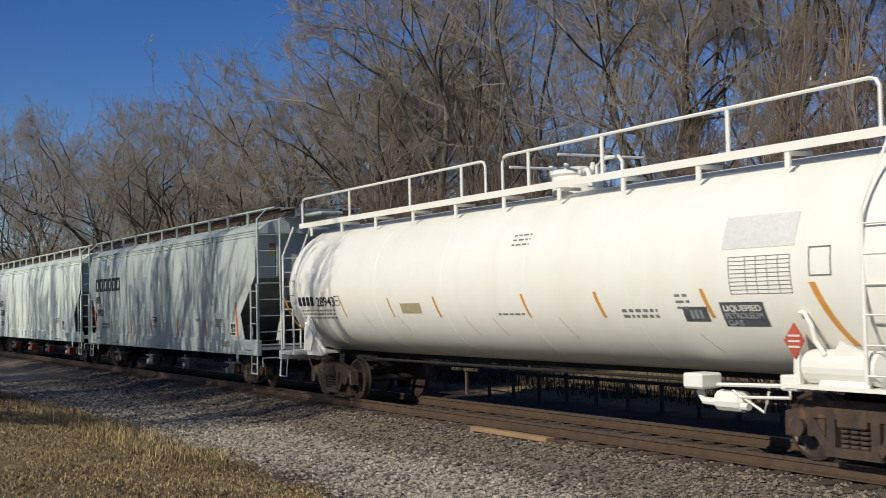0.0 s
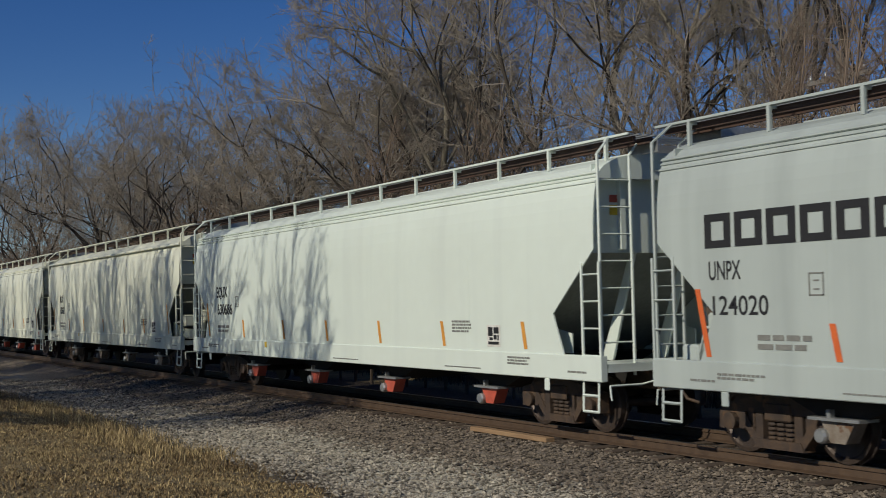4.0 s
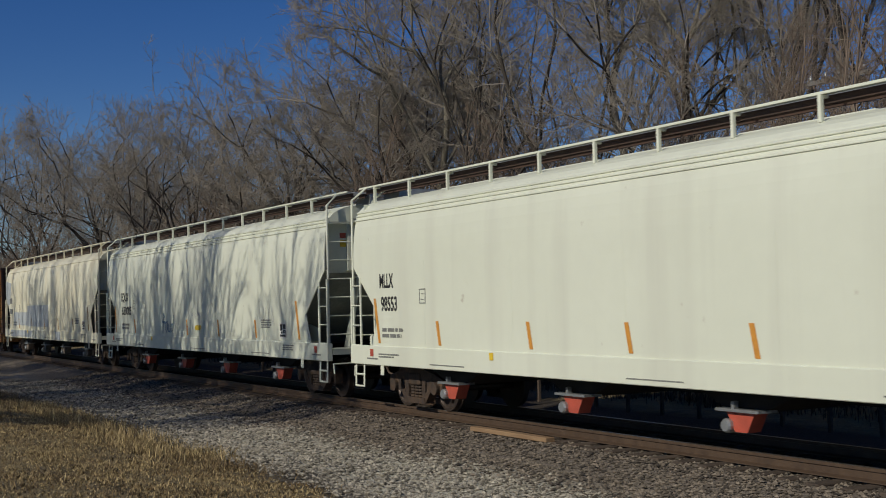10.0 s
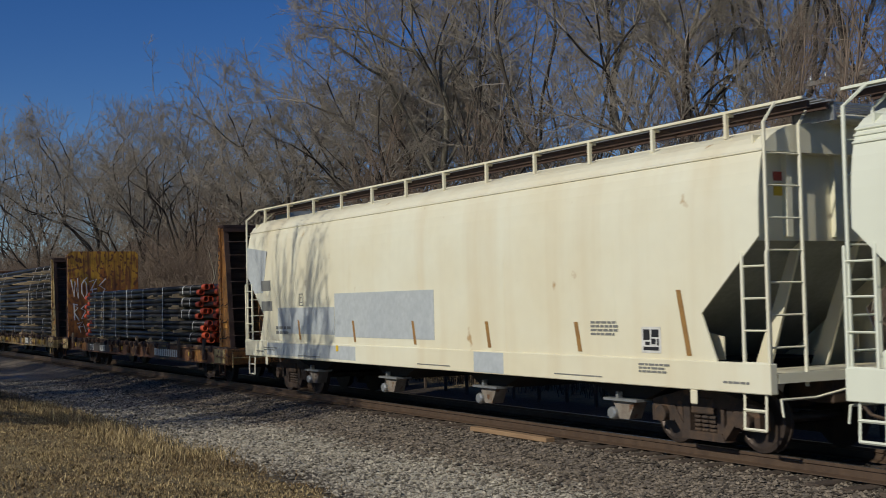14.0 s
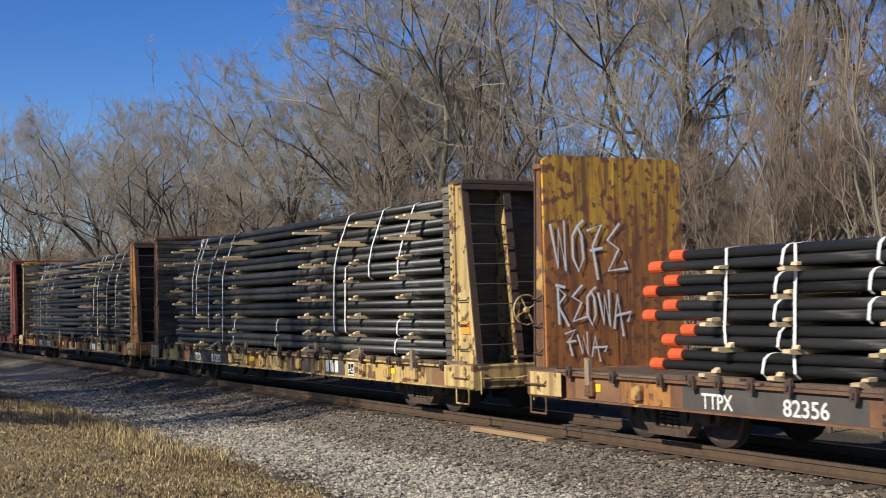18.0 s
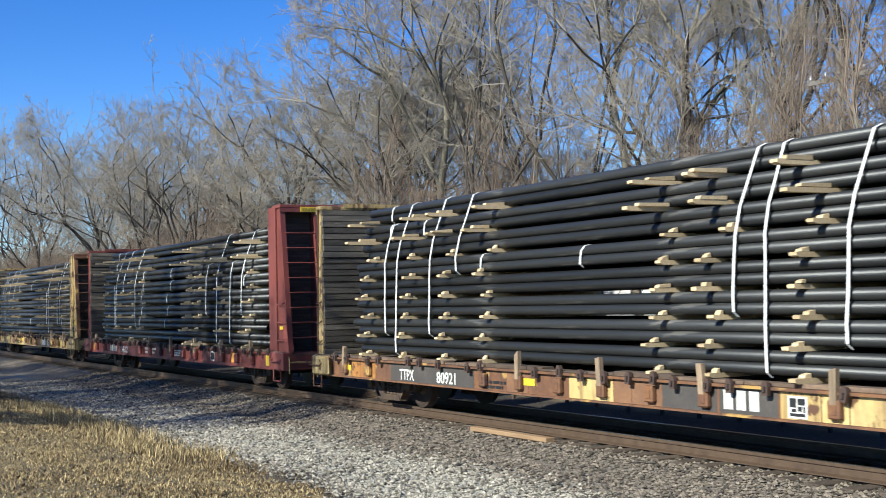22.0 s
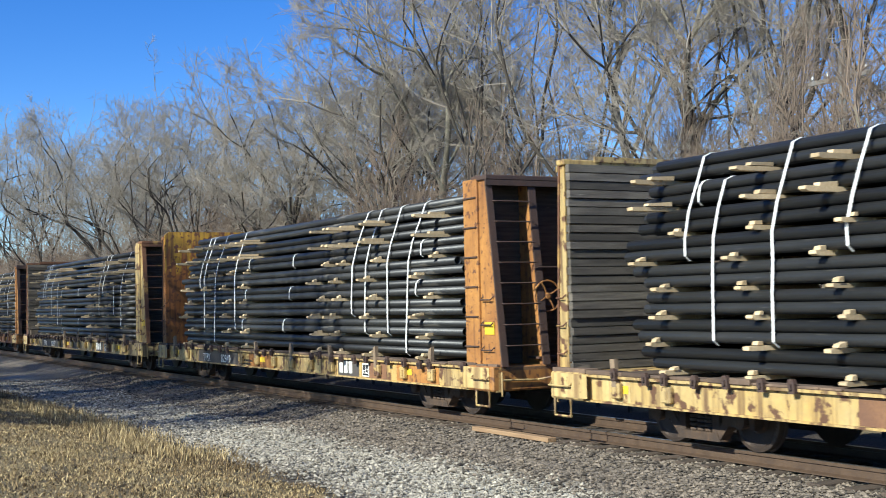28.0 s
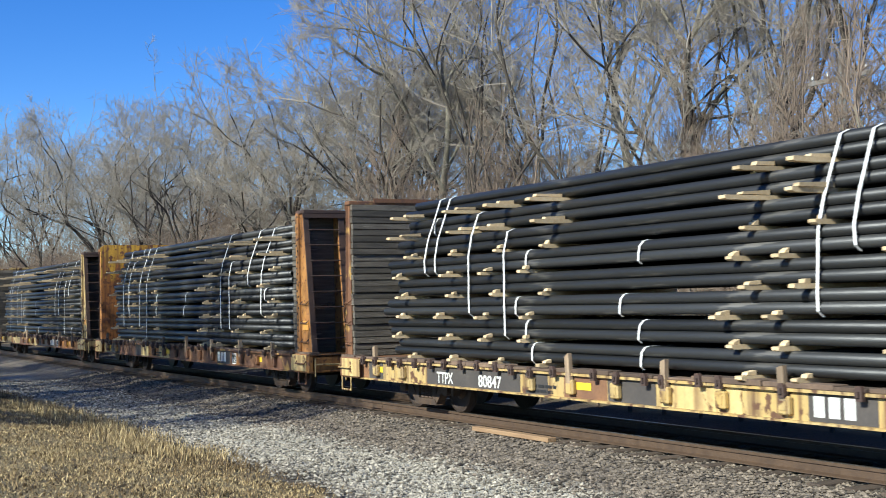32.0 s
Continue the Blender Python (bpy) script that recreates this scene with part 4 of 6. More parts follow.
        for s in (-1, 1):
            yy = s * 1.56
            if e > 0:
                ladder(car, e * (xe - 0.05), yy if s < 0 else yy - 0.62, 0.98, 4.42, 0.42, 0.62, "y", paint, top=(-0.10, -s * 0.30, 0.27))
            else:
                ladder(car, e * (xe - 0.05), yy if s < 0 else yy - 0.5, 0.98, 4.42, 0.42, 0.5, "y", paint, top=(0.10, -s * 0.30, 0.27))
            ladder(car, e * (xe - 0.03) - (0.46 if e > 0 else 0), s * 1.60, 1.2, 2.75, 0.42, 0.46, "x", paint, "side_ladder")
            bm = B()
            u = e * (xe - 0.35)
            for k in (-0.2, 0.2):
                tube(bm, [(u + k, s * 1.56, 0.95), (u + k, s * 1.58, 0.42)], 0.022, 4)
            for z in (0.43, 0.68):
                tube(bm, [(u - 0.2, s * 1.58, z), (u + 0.2, s * 1.58, z)], 0.022, 4)
            part("step", bm, paint, car)
            bm = B()
            box(bm, e * (xe - 1.5) - 0.07, e * (xe - 1.5) + 0.07, min(s * 1.60, s * 1.63), max(s * 1.60, s * 1.63), 0.70, 0.90, 0.015)
            part("jacking_pad", bm, paint, car)
        # cut lever
        bm = B()
        tube(bm, [(e * (xe + 0.05), -1.5, 0.84), (e * (xe + 0.05), -0.9, 0.84), (e * (xe + 0.2), -0.4, 0.95), (e * (half - 0.15), 0, 0.98)], 0.018, 5)
        tube(bm, [(e * (xe + 0.05), -1.5, 0.84), (e * (xe + 0.08), -1.5, 0.62)], 0.018, 5)
        part("uncoupling_lever", bm, paint, car)
        truck(car, e * (half - 2.55))
    # brake gear on the rear platform
    bm = B()
    tube(bm, [(-xs + 0.55, -0.5, 1.16), (-xs + 0.35, -0.5, 2.2)], 0.05, 8)
    box(bm, -xs + 0.3, -xs + 0.55, -0.72, -0.38, 1.75, 2.1, 0.03)
    part("brake_rigging", swung(bm, brake), paint, car)
    bm = B()
    ring(bm, -xe + 0.30, -0.55, 2.35, 0.27, 0.016)
    part("brake_wheel", swung(bm, brake), paint, car)
    bm = B()
    lathe(bm, [(-xs + 0.75, 0.16), (-xs + 1.55, 0.16)], 14, "x", (0, -1.0, 1.36))
    part("air_reservoir", swung(bm, brake), paint, car)
    bm = B()
    box(bm, -xs + 0.6, -xs + 1.1, -1.25, -0.95, 1.6, 1.95, 0.04)
    tube(bm, [(-xs + 0.5, -1.3, 1.4), (-xs + 0.7, -1.35, 1.75), (-xs + 1.3, -1.35, 1.7), (-xs + 1.4, -1.3, 1.3)], 0.025, 6)
    tube(bm, [(-xs + 0.3, -1.2, 1.3), (-xs + 0.5, -1.2, 1.5), (-xs + 1.0, -1.1, 1.5)], 0.03, 6)
    box(bm, -xs + 0.1, -xs + 0.45, -1.3, -1.0, 1.25, 1.5, 0.03)
    part("brake_valve", swung(bm, brake), paint, car)
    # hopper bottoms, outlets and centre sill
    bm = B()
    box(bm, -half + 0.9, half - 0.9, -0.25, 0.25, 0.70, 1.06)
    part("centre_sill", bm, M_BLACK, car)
    # The bays' black stands in for the shade below the side sill.
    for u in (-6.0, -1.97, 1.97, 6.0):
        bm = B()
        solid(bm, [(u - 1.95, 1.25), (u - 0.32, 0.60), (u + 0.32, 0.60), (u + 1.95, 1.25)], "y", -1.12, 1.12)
        bay = part("hopper_bay", bm, M_BLACK, car, "hopper bottom coloured black for the shade under the car")
        bm = B()
        solid(bm, [(u - 0.12, 0.32), (u + 0.12, 0.32), (u + 0.28, 0.60), (u - 0.28, 0.60)], "y", -1.22, -0.98)
        part("outlet_gate", bm, gate, bay)
        bm = B()
        box(bm, u - 0.42, u + 0.42, -1.30, -0.95, 0.60, 0.64)
        box(bm, u - 0.12, u - 0.06, -1.28, -1.2, 0.62, 0.74)
        part("gate_frame", bm, M_GREYMETAL, bay)
        bm = B()
        lathe(bm, [(-1.30, 0.08), (-1.27, 0.10), (-1.10, 0.10)], 12, "y", (u - 0.24, 0, 0.40))
        part("outlet_cap", bm, M_GREYMETAL, bay)
    couplers(car, half)
    return car, half


def stripes(car, half, places, material, tall=0.46, base=1.36, lean=0.10, w=0.10, y=-1.604):
    """Reflector tape, a slanting strip for each place."""
    for x in places:
        bm = B()
        h = tall if abs(x) < half - 2.5 else tall * 2
        k = lean * (2 if h > tall else 1)
        solid(bm, [(x, base), (x + w, base), (x + w - k, base + h), (x - k, base + h)], "y", y, y - 0.004)
        part("reflector_stripe", bm, material, car)


def logo(car, x, z, s=0.44, y=-1.604):
    """A white plate with a black emblem."""
    bm = B()
    box(bm, x, x + s, y - 0.004, y, z, z + s * 0.86)
    o = part("data_plate", bm, M_WHITEINK, car)
    bm = B()
    for u0, u1, v0, v1 in ((0.10, 0.44, 0.50, 0.92), (0.52, 0.90, 0.62, 0.92), (0.52, 0.74, 0.34, 0.56), (0.10, 0.90, 0.10, 0.24), (0.20, 0.44, 0.30, 0.44), (0.80, 0.90, 0.30, 0.56)):
        box(bm, x + s * u0, x + s * u1, y - 0.007, y - 0.004, z + s * v0 * 0.84, z + s * v1 * 0.84)
    part("emblem", bm, M_INK, o)


M_YELLOW_INK = mat("yellow_sticker", (0.80, 0.55, 0.04), None, 5.0, 0.5)


def sticker(car, x, z, s, material, y):
    bm = B()
    box(bm, x, x + s, y - 0.003, y, z, z + s)
    part("sticker", bm, material, car)


def markings(car, half, mark, number, seed, sx=2.75, plate=17.2):
    """Reporting mark and number near the rear end, with the small print round them."""
    y = -1.604
    x = -half + sx
    if mark:
        narrow = mark == "MLLX"
        lettering(mark, 0.40, x, y, 2.50 if narrow else 2.44, car, M_INK, bold=0.010, fit=0.62 if narrow else 0.88)
        lettering(number, 0.40, x + 0.06, y, 2.03 if narrow else 1.97, car, M_INK, bold=0.010, fit=0.72 if narrow else 1.20)
    bars(x + 0.1, y, 1.60, [(0.95, 0.07), (0.85, 0.07)], car, M_PRINT, seed)
    bm = B()
    for u0, u1, v0, v1 in ((0, 0.26, 0, 0.02), (0, 0.26, 0.30, 0.32), (0, 0.02, 0, 0.32), (0.24, 0.26, 0, 0.32), (0.08, 0.18, 0.08, 0.1), (0.08, 0.18, 0.2, 0.22)):
        box(bm, x + STENCIL[seed // 10] + u0 * 0.95, x + STENCIL[seed // 10] + u1 * 0.95, y - 0.004, y, 2.16 + v0 * 0.9, 2.16 + v1 * 0.9)
    part("test_stencil", bm, M_PRINT, car)
    logo(car, -half + plate, 1.38, 0.44)
    bars(-half + plate - 1.25, y, 1.80, [(0.65, 0.035), (0.7, 0.035), (0.7, 0.035), (0.6, 0.035)], car, M_PRINT, seed + 1)
    bars(half - 3.3, -1.634, 1.20, [(0.7, 0.03), (0.6, 0.03), (0.65, 0.03)], car, M_PRINT, seed + 2)
    bars(-half + 2.0, -1.634, 1.12, [(0.9, 0.03), (0.7, 0.03)], car, M_PRINT, seed + 3)
    for u in (-half + 1.6, half - 1.35):
        if seed in (40, 50):
            sticker(car, u, 1.08, 0.15, M_RED, -1.636)
        bars(u - 0.15, -1.634, 1.02, [(0.5, 0.03)], car, M_PRINT, seed + 5)
    sticker(car, -half + 6.4, 1.14, 0.13, M_YELLOW_INK, -1.636)
    bm = B()
    box(bm, half - 1.0, half - 0.99, -1.1, -0.9, 3.7, 3.82)
    part("warning_label", bm, M_RED, car)
    bm = B()
    box(bm, half - 1.0, half - 0.99, -1.1, -0.95, 3.5, 3.66)
    part("warning_label", bm, M_YELLOW_INK, car)
    for u in (-half + 4.2, 0, half - 5.5):
        bars(u, -1.634, 0.98, [(1.3, 0.02)], car, M_PRINT, seed + 4)


STENCIL = {1: 1.02, 2: 1.52, 3: 1.55, 4: 1.75, 5: 1.5, 6: 1.6}      # place of the boxed test stencil beside the number
COUPLINGS = [130.2, 108.9, 89.5, 68.3, 48.0, 27.4, 6.35, -14.1, -36.2, -58.6, -81.0, -103.3, -125.4, -147.8, -170.3, -192.7, -215.0, -237.4]


M_CHALK = mat("grey_chalk", (0.52, 0.53, 0.49), (0.60, 0.61, 0.57), 9.0, 0.9)
M_OLDTAPE = mat("browned_reflector_tape", (0.36, 0.20, 0.05), (0.28, 0.15, 0.05), 5.0, 0.6)


def ring(bm, x, y, z, R, r, seg=20):
    """A wheel rim in the plane across the car, with four spokes and a hub."""
    tube(bm, [(x, y + R * math.cos(k * 2 * math.pi / seg), z + R * math.sin(k * 2 * math.pi / seg)) for k in range(seg + 1)], r, 5, False)
    for k in range(4):
        c, s = math.cos(0.5 + k * math.pi / 2), math.sin(0.5 + k * math.pi / 2)
        tube(bm, [(x, y, z), (x + 0.02, y + c * R * 0.5, z + s * R * 0.5), (x, y + c * R, z + s * R)], r * 0.9, 5)
    lathe(bm, [(x - 0.04, 0.04), (x - 0.03, 0.06), (x + 0.03, 0.06), (x + 0.04, 0.04)], 10, "x", (0, y, z))


TAPE = {1: (1.77, 4.09, 6.69, 9.13, 11.95, 14.62, 17.26), 2: (2.0, 4.8, 7.6, 10.2, 12.9, 15.6, 18.4), 3: (1.95, 4.67, 7.18, 10.22, 13.12, 15.62, 18.36), 4: (1.95, 4.52, 7.66, 10.35, 13.0, 15.69, 18.66),
        5: (1.95, 4.39, 10.1, 12.92, 15.84, 18.7), 6: (4.25, 7.3, 10.07, 12.87, 15.6, 18.2)}      # reflector tape, metres from the rear coupling
PLATE = {1: 16.73, 2: 17.2, 3: 16.55, 4: 17.55, 5: 17.5, 6: 17.2}


def hoppers():
    spec = [(1, M_GREY, 2, None, "", "grey covered hopper car with dark block lettering"),
            (2, M_PALE, 2, "EQUX", "630686", "pale blue-white covered hopper car with black lettering"),
            (3, M_WHITE, 1, "MLLX", "10362", "off-white covered hopper car with one roof ridge"),
            (4, M_WHITE, 2, "MLLX", "98553", "off-white covered hopper car with red outlet gates"),
            (5, M_WHITE, 2, "EQUX", "630005", "white covered hopper car with blue graffiti"),
            (6, M_CREAM, 3, None, "", "rust-stained cream covered hopper car with grey paint patches")]
    for i, paint, ridge, mark, number, label in spec:
        car, half = hopper(label, COUPLINGS[i], COUPLINGS[i + 1], paint, ridge, gate=M_RED if i in (2, 4, 5) else M_GATE, lift={1: 0.13, 2: 0.13, 4: 0.09, 5: 0.09}.get(i, 0.0), brake=-1 if i == 3 else 1)
        markings(car, half, mark, number, i * 10, {3: 2.96, 4: 2.03}.get(i, 2.66), PLATE[i])
        stripes(car, half, [-half + d for d in TAPE[i]], {1: M_TAPE, 6: M_OLDTAPE}.get(i, M_STRIPE))
        if i == 1:
            u = -half + 1.8
            for k in range(6):
                x = u + k * 0.59
                bm = B()
                for u0, u1, v0, v1 in ((0, 0.13, 2.83, 3.29), (0.38, 0.51, 2.83, 3.29), (0.13, 0.38, 2.83, 2.93), (0.13, 0.38, 3.19, 3.29)):
                    box(bm, x + u0, x + u1, -1.608, -1.604, v0, v1)
                part("name_block", bm, M_INK, car)
            bm = B()
            box(bm, -half + 9.22, -half + 9.74, -1.608, -1.604, 1.72, 1.90)
            dp = part("data_plate", bm, M_INK, car)
            bm = B()
            for k in range(3):
                box(bm, -half + 9.25, -half + 9.70, -1.612, -1.608, 1.75 + k * 0.045, 1.765 + k * 0.045)
            part("plate_marks", bm, M_WHITEINK, dp)
            bars(-half + 9.26, -1.604, 1.62, [(0.45, 0.025), (0.4, 0.025), (0.45, 0.025)], car, M_PRINT, 18)
            bars(-half + 13.7, -1.604, 1.82, [(0.4, 0.03), (0.4, 0.03)], car, M_PRINT, 19)
            lettering("UNPX", 0.36, -half + 1.85, -1.604, 2.40, car, M_INK, bold=0.003, fit=0.62)
            lettering("124020", 0.36, -half + 1.85, -1.604, 1.93, car, M_INK, bold=0.003, fit=1.05)
        if i == 6:
            bars(-half + 1.8, -1.604, 2.55, [(0.62, 0.26)], car, M_PRINT, 61, "worn_marks")
            bars(-half + 1.8, -1.604, 2.05, [(0.72, 0.24)], car, M_PRINT, 62, "worn_marks")
            M_PATCH = mat("grey_cover_paint", (0.49, 0.52, 0.515), (0.45, 0.48, 0.485), 1.0, 0.6)
            bm = B()
            box(bm, -half + 2.9, -half + 6.28, -1.606, -1.602, 1.50, 2.12)
            part("paint_patch", bm, M_PATCH, car, "blue-grey paint-over patch")
            bm = B()
            box(bm, -half + 6.3, -half + 10.9, -1.606, -1.602, 1.46, 2.42)
            part("paint_patch", bm, M_PATCH, car, "blue-grey paint-over patch")
            bm = B()
            solid(bm, [(-half + 0.79, 2.96), (-half + 1.3, 2.5), (-half + 1.9, 2.5), (-half + 2.2, 3.55), (-half + 0.79, 3.70)], "y", -1.602, -1.606)
            part("paint_patch", bm, M_PATCH, car, "blue-grey paint-over patch")
            bm = B()
            box(bm, -half + 2.2, -half + 7.4, -1.634, -1.630, 0.96, 1.26)
            part("paint_patch", bm, M_PATCH, car, "blue-grey paint-over patch")
            bm = B()
            box(bm, -half + 12.4, -half + 13.4, -1.634, -1.630, 0.92, 1.28)
            part("paint_patch", bm, M_PATCH, car, "blue-grey paint-over patch")
        if i == 5:
            M_SPRAY = mat("blue_spray_paint", (0.12, 0.24, 0.32), (0.20, 0.30, 0.36), 4.0, 0.6)
            bm = B()
            u, y = -half + 7.62, -1.606
            for pts in ([(0, 1.35), (0.1, 2.3), (0.35, 2.1)], [(-0.1, 1.9), (0.5, 1.85)], [(0.5, 1.5), (0.55, 1.85), (0.8, 1.9), (0.85, 1.55), (0.6, 1.42)], [(1.0, 1.8), (0.95, 1.45), (1.25, 1.45), (1.3, 1.8), (1.3, 1.4)], [(1.9, 2.2), (1.75, 1.5), (1.5, 1.45), (1.5, 1.75), (1.8, 1.8)]):
                tube(bm, [(u + a * 0.6, y, 1.38 + (b - 1.35) * 0.68) for a, b in pts], 0.04, 5)
            for v in bm.verts:
                v.co.y = y + (v.co.y - y) * 0.05
            part("graffiti", bm, M_SPRAY, car, "blue spray-paint scrawl")
            bm = B()
            solid(bm, [(-half + 10.83, 1.53), (-half + 11.3, 1.51), (-half + 11.42, 1.57), (-half + 11.38, 1.66), (-half + 10.95, 1.66), (-half + 10.84, 1.62)], "y", -1.602, -1.606)
            part("paint_dab", bm, M_YELLOW_INK, car, "yellow dab of paint")
            rng = random.Random(9)
            for x0, x1, v0, v1, n in ((16.1, 17.15, 1.62, 2.2, 9), (10.55, 11.5, 1.85, 2.05, 7)):
                bm = B()
                for k in range(n):
                    p = [(-half + x0 + (x1 - x0) * (k + rng.random() * 2) / (n + 1), rng.uniform(v0, v1)) for _ in range(4)]
                    tube(bm, [(a, y, b) for a, b in p], 0.011, 4)
                for v in bm.verts:
                    v.co.y = y + (v.co.y - y) * 0.1
                part("graffiti", bm, M_CHALK, car, "faint grey chalk scrawl")


hoppers()

# ---------------------------------------------------------------- tank car


def tank_car():
    front, rear = COUPLINGS[0], COUPLINGS[1]
    half = (front - rear) / 2
    car = thing("tank_car", "white pressure tank car with amber reflector stripes", "tank car")
    CARS.append((car, (front + rear) / 2))
    R, zc = 1.52, 2.56
    xh = half - 0.5
    bm = B()
    prof = []
    for i in range(9):
        a = i / 8 * math.pi / 2
        prof.append((-xh + 0.95 - 0.95 * math.cos(a), max(0.02, R * math.sin(a))))
    prof += [(-x, r) for x, r in reversed(prof)]
    lathe(bm, prof, 56, "x", (0, 0, zc))
    part("tank", bm, M_TANK, car, smooth=True)
    for u in np.arange(-xh + 2.6, xh - 2, 2.9):
        bm = B()
        lathe(bm, [(u - 0.012, R + 0.001), (u - 0.008, R + 0.004), (u + 0.008, R + 0.004), (u + 0.012, R + 0.001)], 56, "x", (0, 0, zc))
        part("weld_seam", bm, M_TANK, car)
    # top platform along the near side, its brackets and rails
    for s in (-1, 1):
        bm = B()
        for u in (0.55, 0.66, 0.77, 0.88):
            box(bm, -9.65, 8.9, min(s * u, s * (u + 0.06)), max(s * u, s * (u + 0.06)), 4.15, 4.18)
        box(bm, -9.9, 8.9, min(s * 0.95, s * 0.98), max(s * 0.95, s * 0.98), 4.08, 4.20)
        wk = part("walkway", bm, M_TANK, car)
        for u in np.arange(-9.2, 8.6, 1.78):
            bm = B()
            box(bm, u - 0.045, u + 0.045, min(s * 0.93, s * 0.96), max(s * 0.93, s * 0.96), 3.86, 4.08)
            box(bm, u - 0.02, u + 0.02, min(s * 0.5, s * 0.93), max(s * 0.5, s * 0.93), 4.03, 4.09)
            part("bracket", bm, M_TANK, wk)
        if s > 0:
            continue
        for a, b, zt, posts in ((-9.72, -0.90, 4.80, (-6.95, -3.96, -1.80)), (-0.30, 8.41, 4.82, (0.57, 2.74, 5.70))):
            y = s * 0.96
            bm = B()
            tube(bm, [(a, y, 4.12), (a, y, zt - 0.12), (a + 0.05, y, zt - 0.03), (a + 0.15, y, zt), (b - 0.15, y, zt), (b - 0.05, y, zt - 0.03), (b, y, zt - 0.12), (b, y, 4.12)], 0.027, 6)
            rail = part("handrail", bm, M_TANK, car)
            for u in posts:
                bm = B()
                box(bm, u - 0.035, u + 0.035, y - 0.012, y + 0.012, 4.12, zt)
                part("post", bm, M_TANK, rail)
    for s in (-1, 1):
        ladder(car, 8.55, s * 1.52, 1.1, 3.2, 0.36, 0.46, "x", M_TANK, top=(0, -s * 0.56, 0.92))
        ladder(car, -10.12, -1.35 if s < 0 else 0.9, 1.1, 3.4, 0.36, 0.45, "y", M_TANK, top=(0.25, -s * 0.2, 0.72))
        for e in (-1, 1):
            bm = B()
            xb = e * (half - 0.75)
            tube(bm, [(xb, s * 1.5, 1.05), (xb, s * 1.5, 2.0), (xb - e * 0.1, s * 1.5, 2.08), (xb - e * 0.75, s * 1.5, 2.08), (xb - e * 0.8, s * 1.5, 1.05)], 0.026, 6)
            tube(bm, [(xb, s * 1.5, 1.0), (xb, s * 1.55, 0.45), (xb - e * 0.4, s * 1.55, 0.45), (xb - e * 0.4, s * 1.5, 1.0)], 0.024, 5)
            part("grab_iron", bm, M_TANK, car)
    # valve housing and its crash rail
    bm = B()
    lathe(bm, [(4.02, 0.46), (4.36, 0.46), (4.40, 0.50), (4.46, 0.50), (4.52, 0.40), (4.54, 0.2)], 24, "z", (0.7, 0, 0))
    vh = part("valve_housing", bm, M_TANK, car)
    for k in range(6):
        bm = B()
        a = k * math.pi / 3
        lathe(bm, [(4.44, 0.045), (4.56, 0.045), (4.58, 0.03)], 8, "z", (0.7 + 0.47 * math.cos(a), 0.47 * math.sin(a), 0))
        part("cover_bolt", bm, M_TANK, vh)
    bm = B()
    tube(bm, [(1.45, -0.93, 4.66), (1.45, 0.9, 4.66)], 0.025, 6)
    tube(bm, [(2.1, -0.6, 4.14), (2.1, -0.6, 4.40), (2.25, -0.6, 4.5), (2.7, -0.6, 4.5), (2.8, -0.6, 4.40), (2.8, -0.6, 4.14)], 0.03, 6)
    tube(bm, [(1.2, -0.3, 4.4), (1.5, -0.35, 4.42), (1.62, -0.4, 4.3), (1.65, -0.4, 4.1)], 0.05, 8)
    tube(bm, [(-0.1, -0.93, 4.60), (-0.1, 0.9, 4.60)], 0.025, 6)
    part("cross_rail", bm, M_TANK, car)
    # end sills, saddles, underframe
    for e in (-1, 1):
        bm = B()
        box(bm, min(e * (half - 3.6), e * (half - 0.7)), max(e * (half - 3.6), e * (half - 0.7)), -0.3, 0.3, 0.72, 1.12)
        part("stub_sill", bm, M_BLACK, car)
        bm = B()
        box(bm, min(e * (half - 1.6), e * (half - 0.7)), max(e * (half - 1.6), e * (half - 0.7)), -1.55, 1.55, 0.98, 1.06, 0.01)
        box(bm, min(e * (half - 0.85), e * (half - 0.7)), max(e * (half - 0.85), e * (half - 0.7)), -1.55, 1.55, 0.86, 1.08)
        part("end_platform", bm, M_TANK, car)
        for s in (-1, 1):
            bm = B()
            o = [(e * (half - 3.0), 1.0), (e * (half - 2.15), 1.0), (e * (half - 2.2), 1.45), (e * (half - 2.6), 1.6)]
            solid(bm, o if e < 0 else list(reversed(o)), "y", s * 1.42, s * 1.36)
            part("saddle", bm, M_TANK, car)
        truck(car, e * (half - 2.75))
    bm = B()
    lathe(bm, [(7.40, 0.05), (7.46, 0.22), (8.62, 0.22), (8.68, 0.05)], 18, "x", (0, -1.26, 1.27))
    part("air_reservoir", bm, M_TANK, car)
    bm = B()
    box(bm, 7.2, 9.7, -1.52, -1.05, 1.0, 1.05)
    box(bm, 7.1, 7.4, -1.5, -1.2, 0.96, 1.16, 0.02)
    part("reservoir_shelf", bm, M_TANK, car)
    bm = B()
    box(bm, 5.02, 5.42, -1.35, -0.95, 0.88, 1.10, 0.03)
    tube(bm, [(5.1, -1.1, 0.84), (5.2, -1.1, 0.70), (6.1, -1.1, 0.66)], 0.055, 8)
    lathe(bm, [(5.45, 0.10), (5.5, 0.15), (5.95, 0.15), (6.0, 0.08)], 12, "x", (0, -1.05, 0.72))
    tube(bm, [(5.6, -1.2, 0.95), (7.2, -1.2, 1.0)], 0.03, 6)
    tube(bm, [(5.9, -1.2, 0.88), (6.5, -1.2, 0.62), (6.6, -1.2, 0.90)], 0.02, 6)
    tube(bm, [(6.05, -1.22, 0.80), (7.0, -1.22, 0.84), (7.0, -1.22, 1.0)], 0.022, 6)
    part("brake_rigging", bm, M_TANK, car)
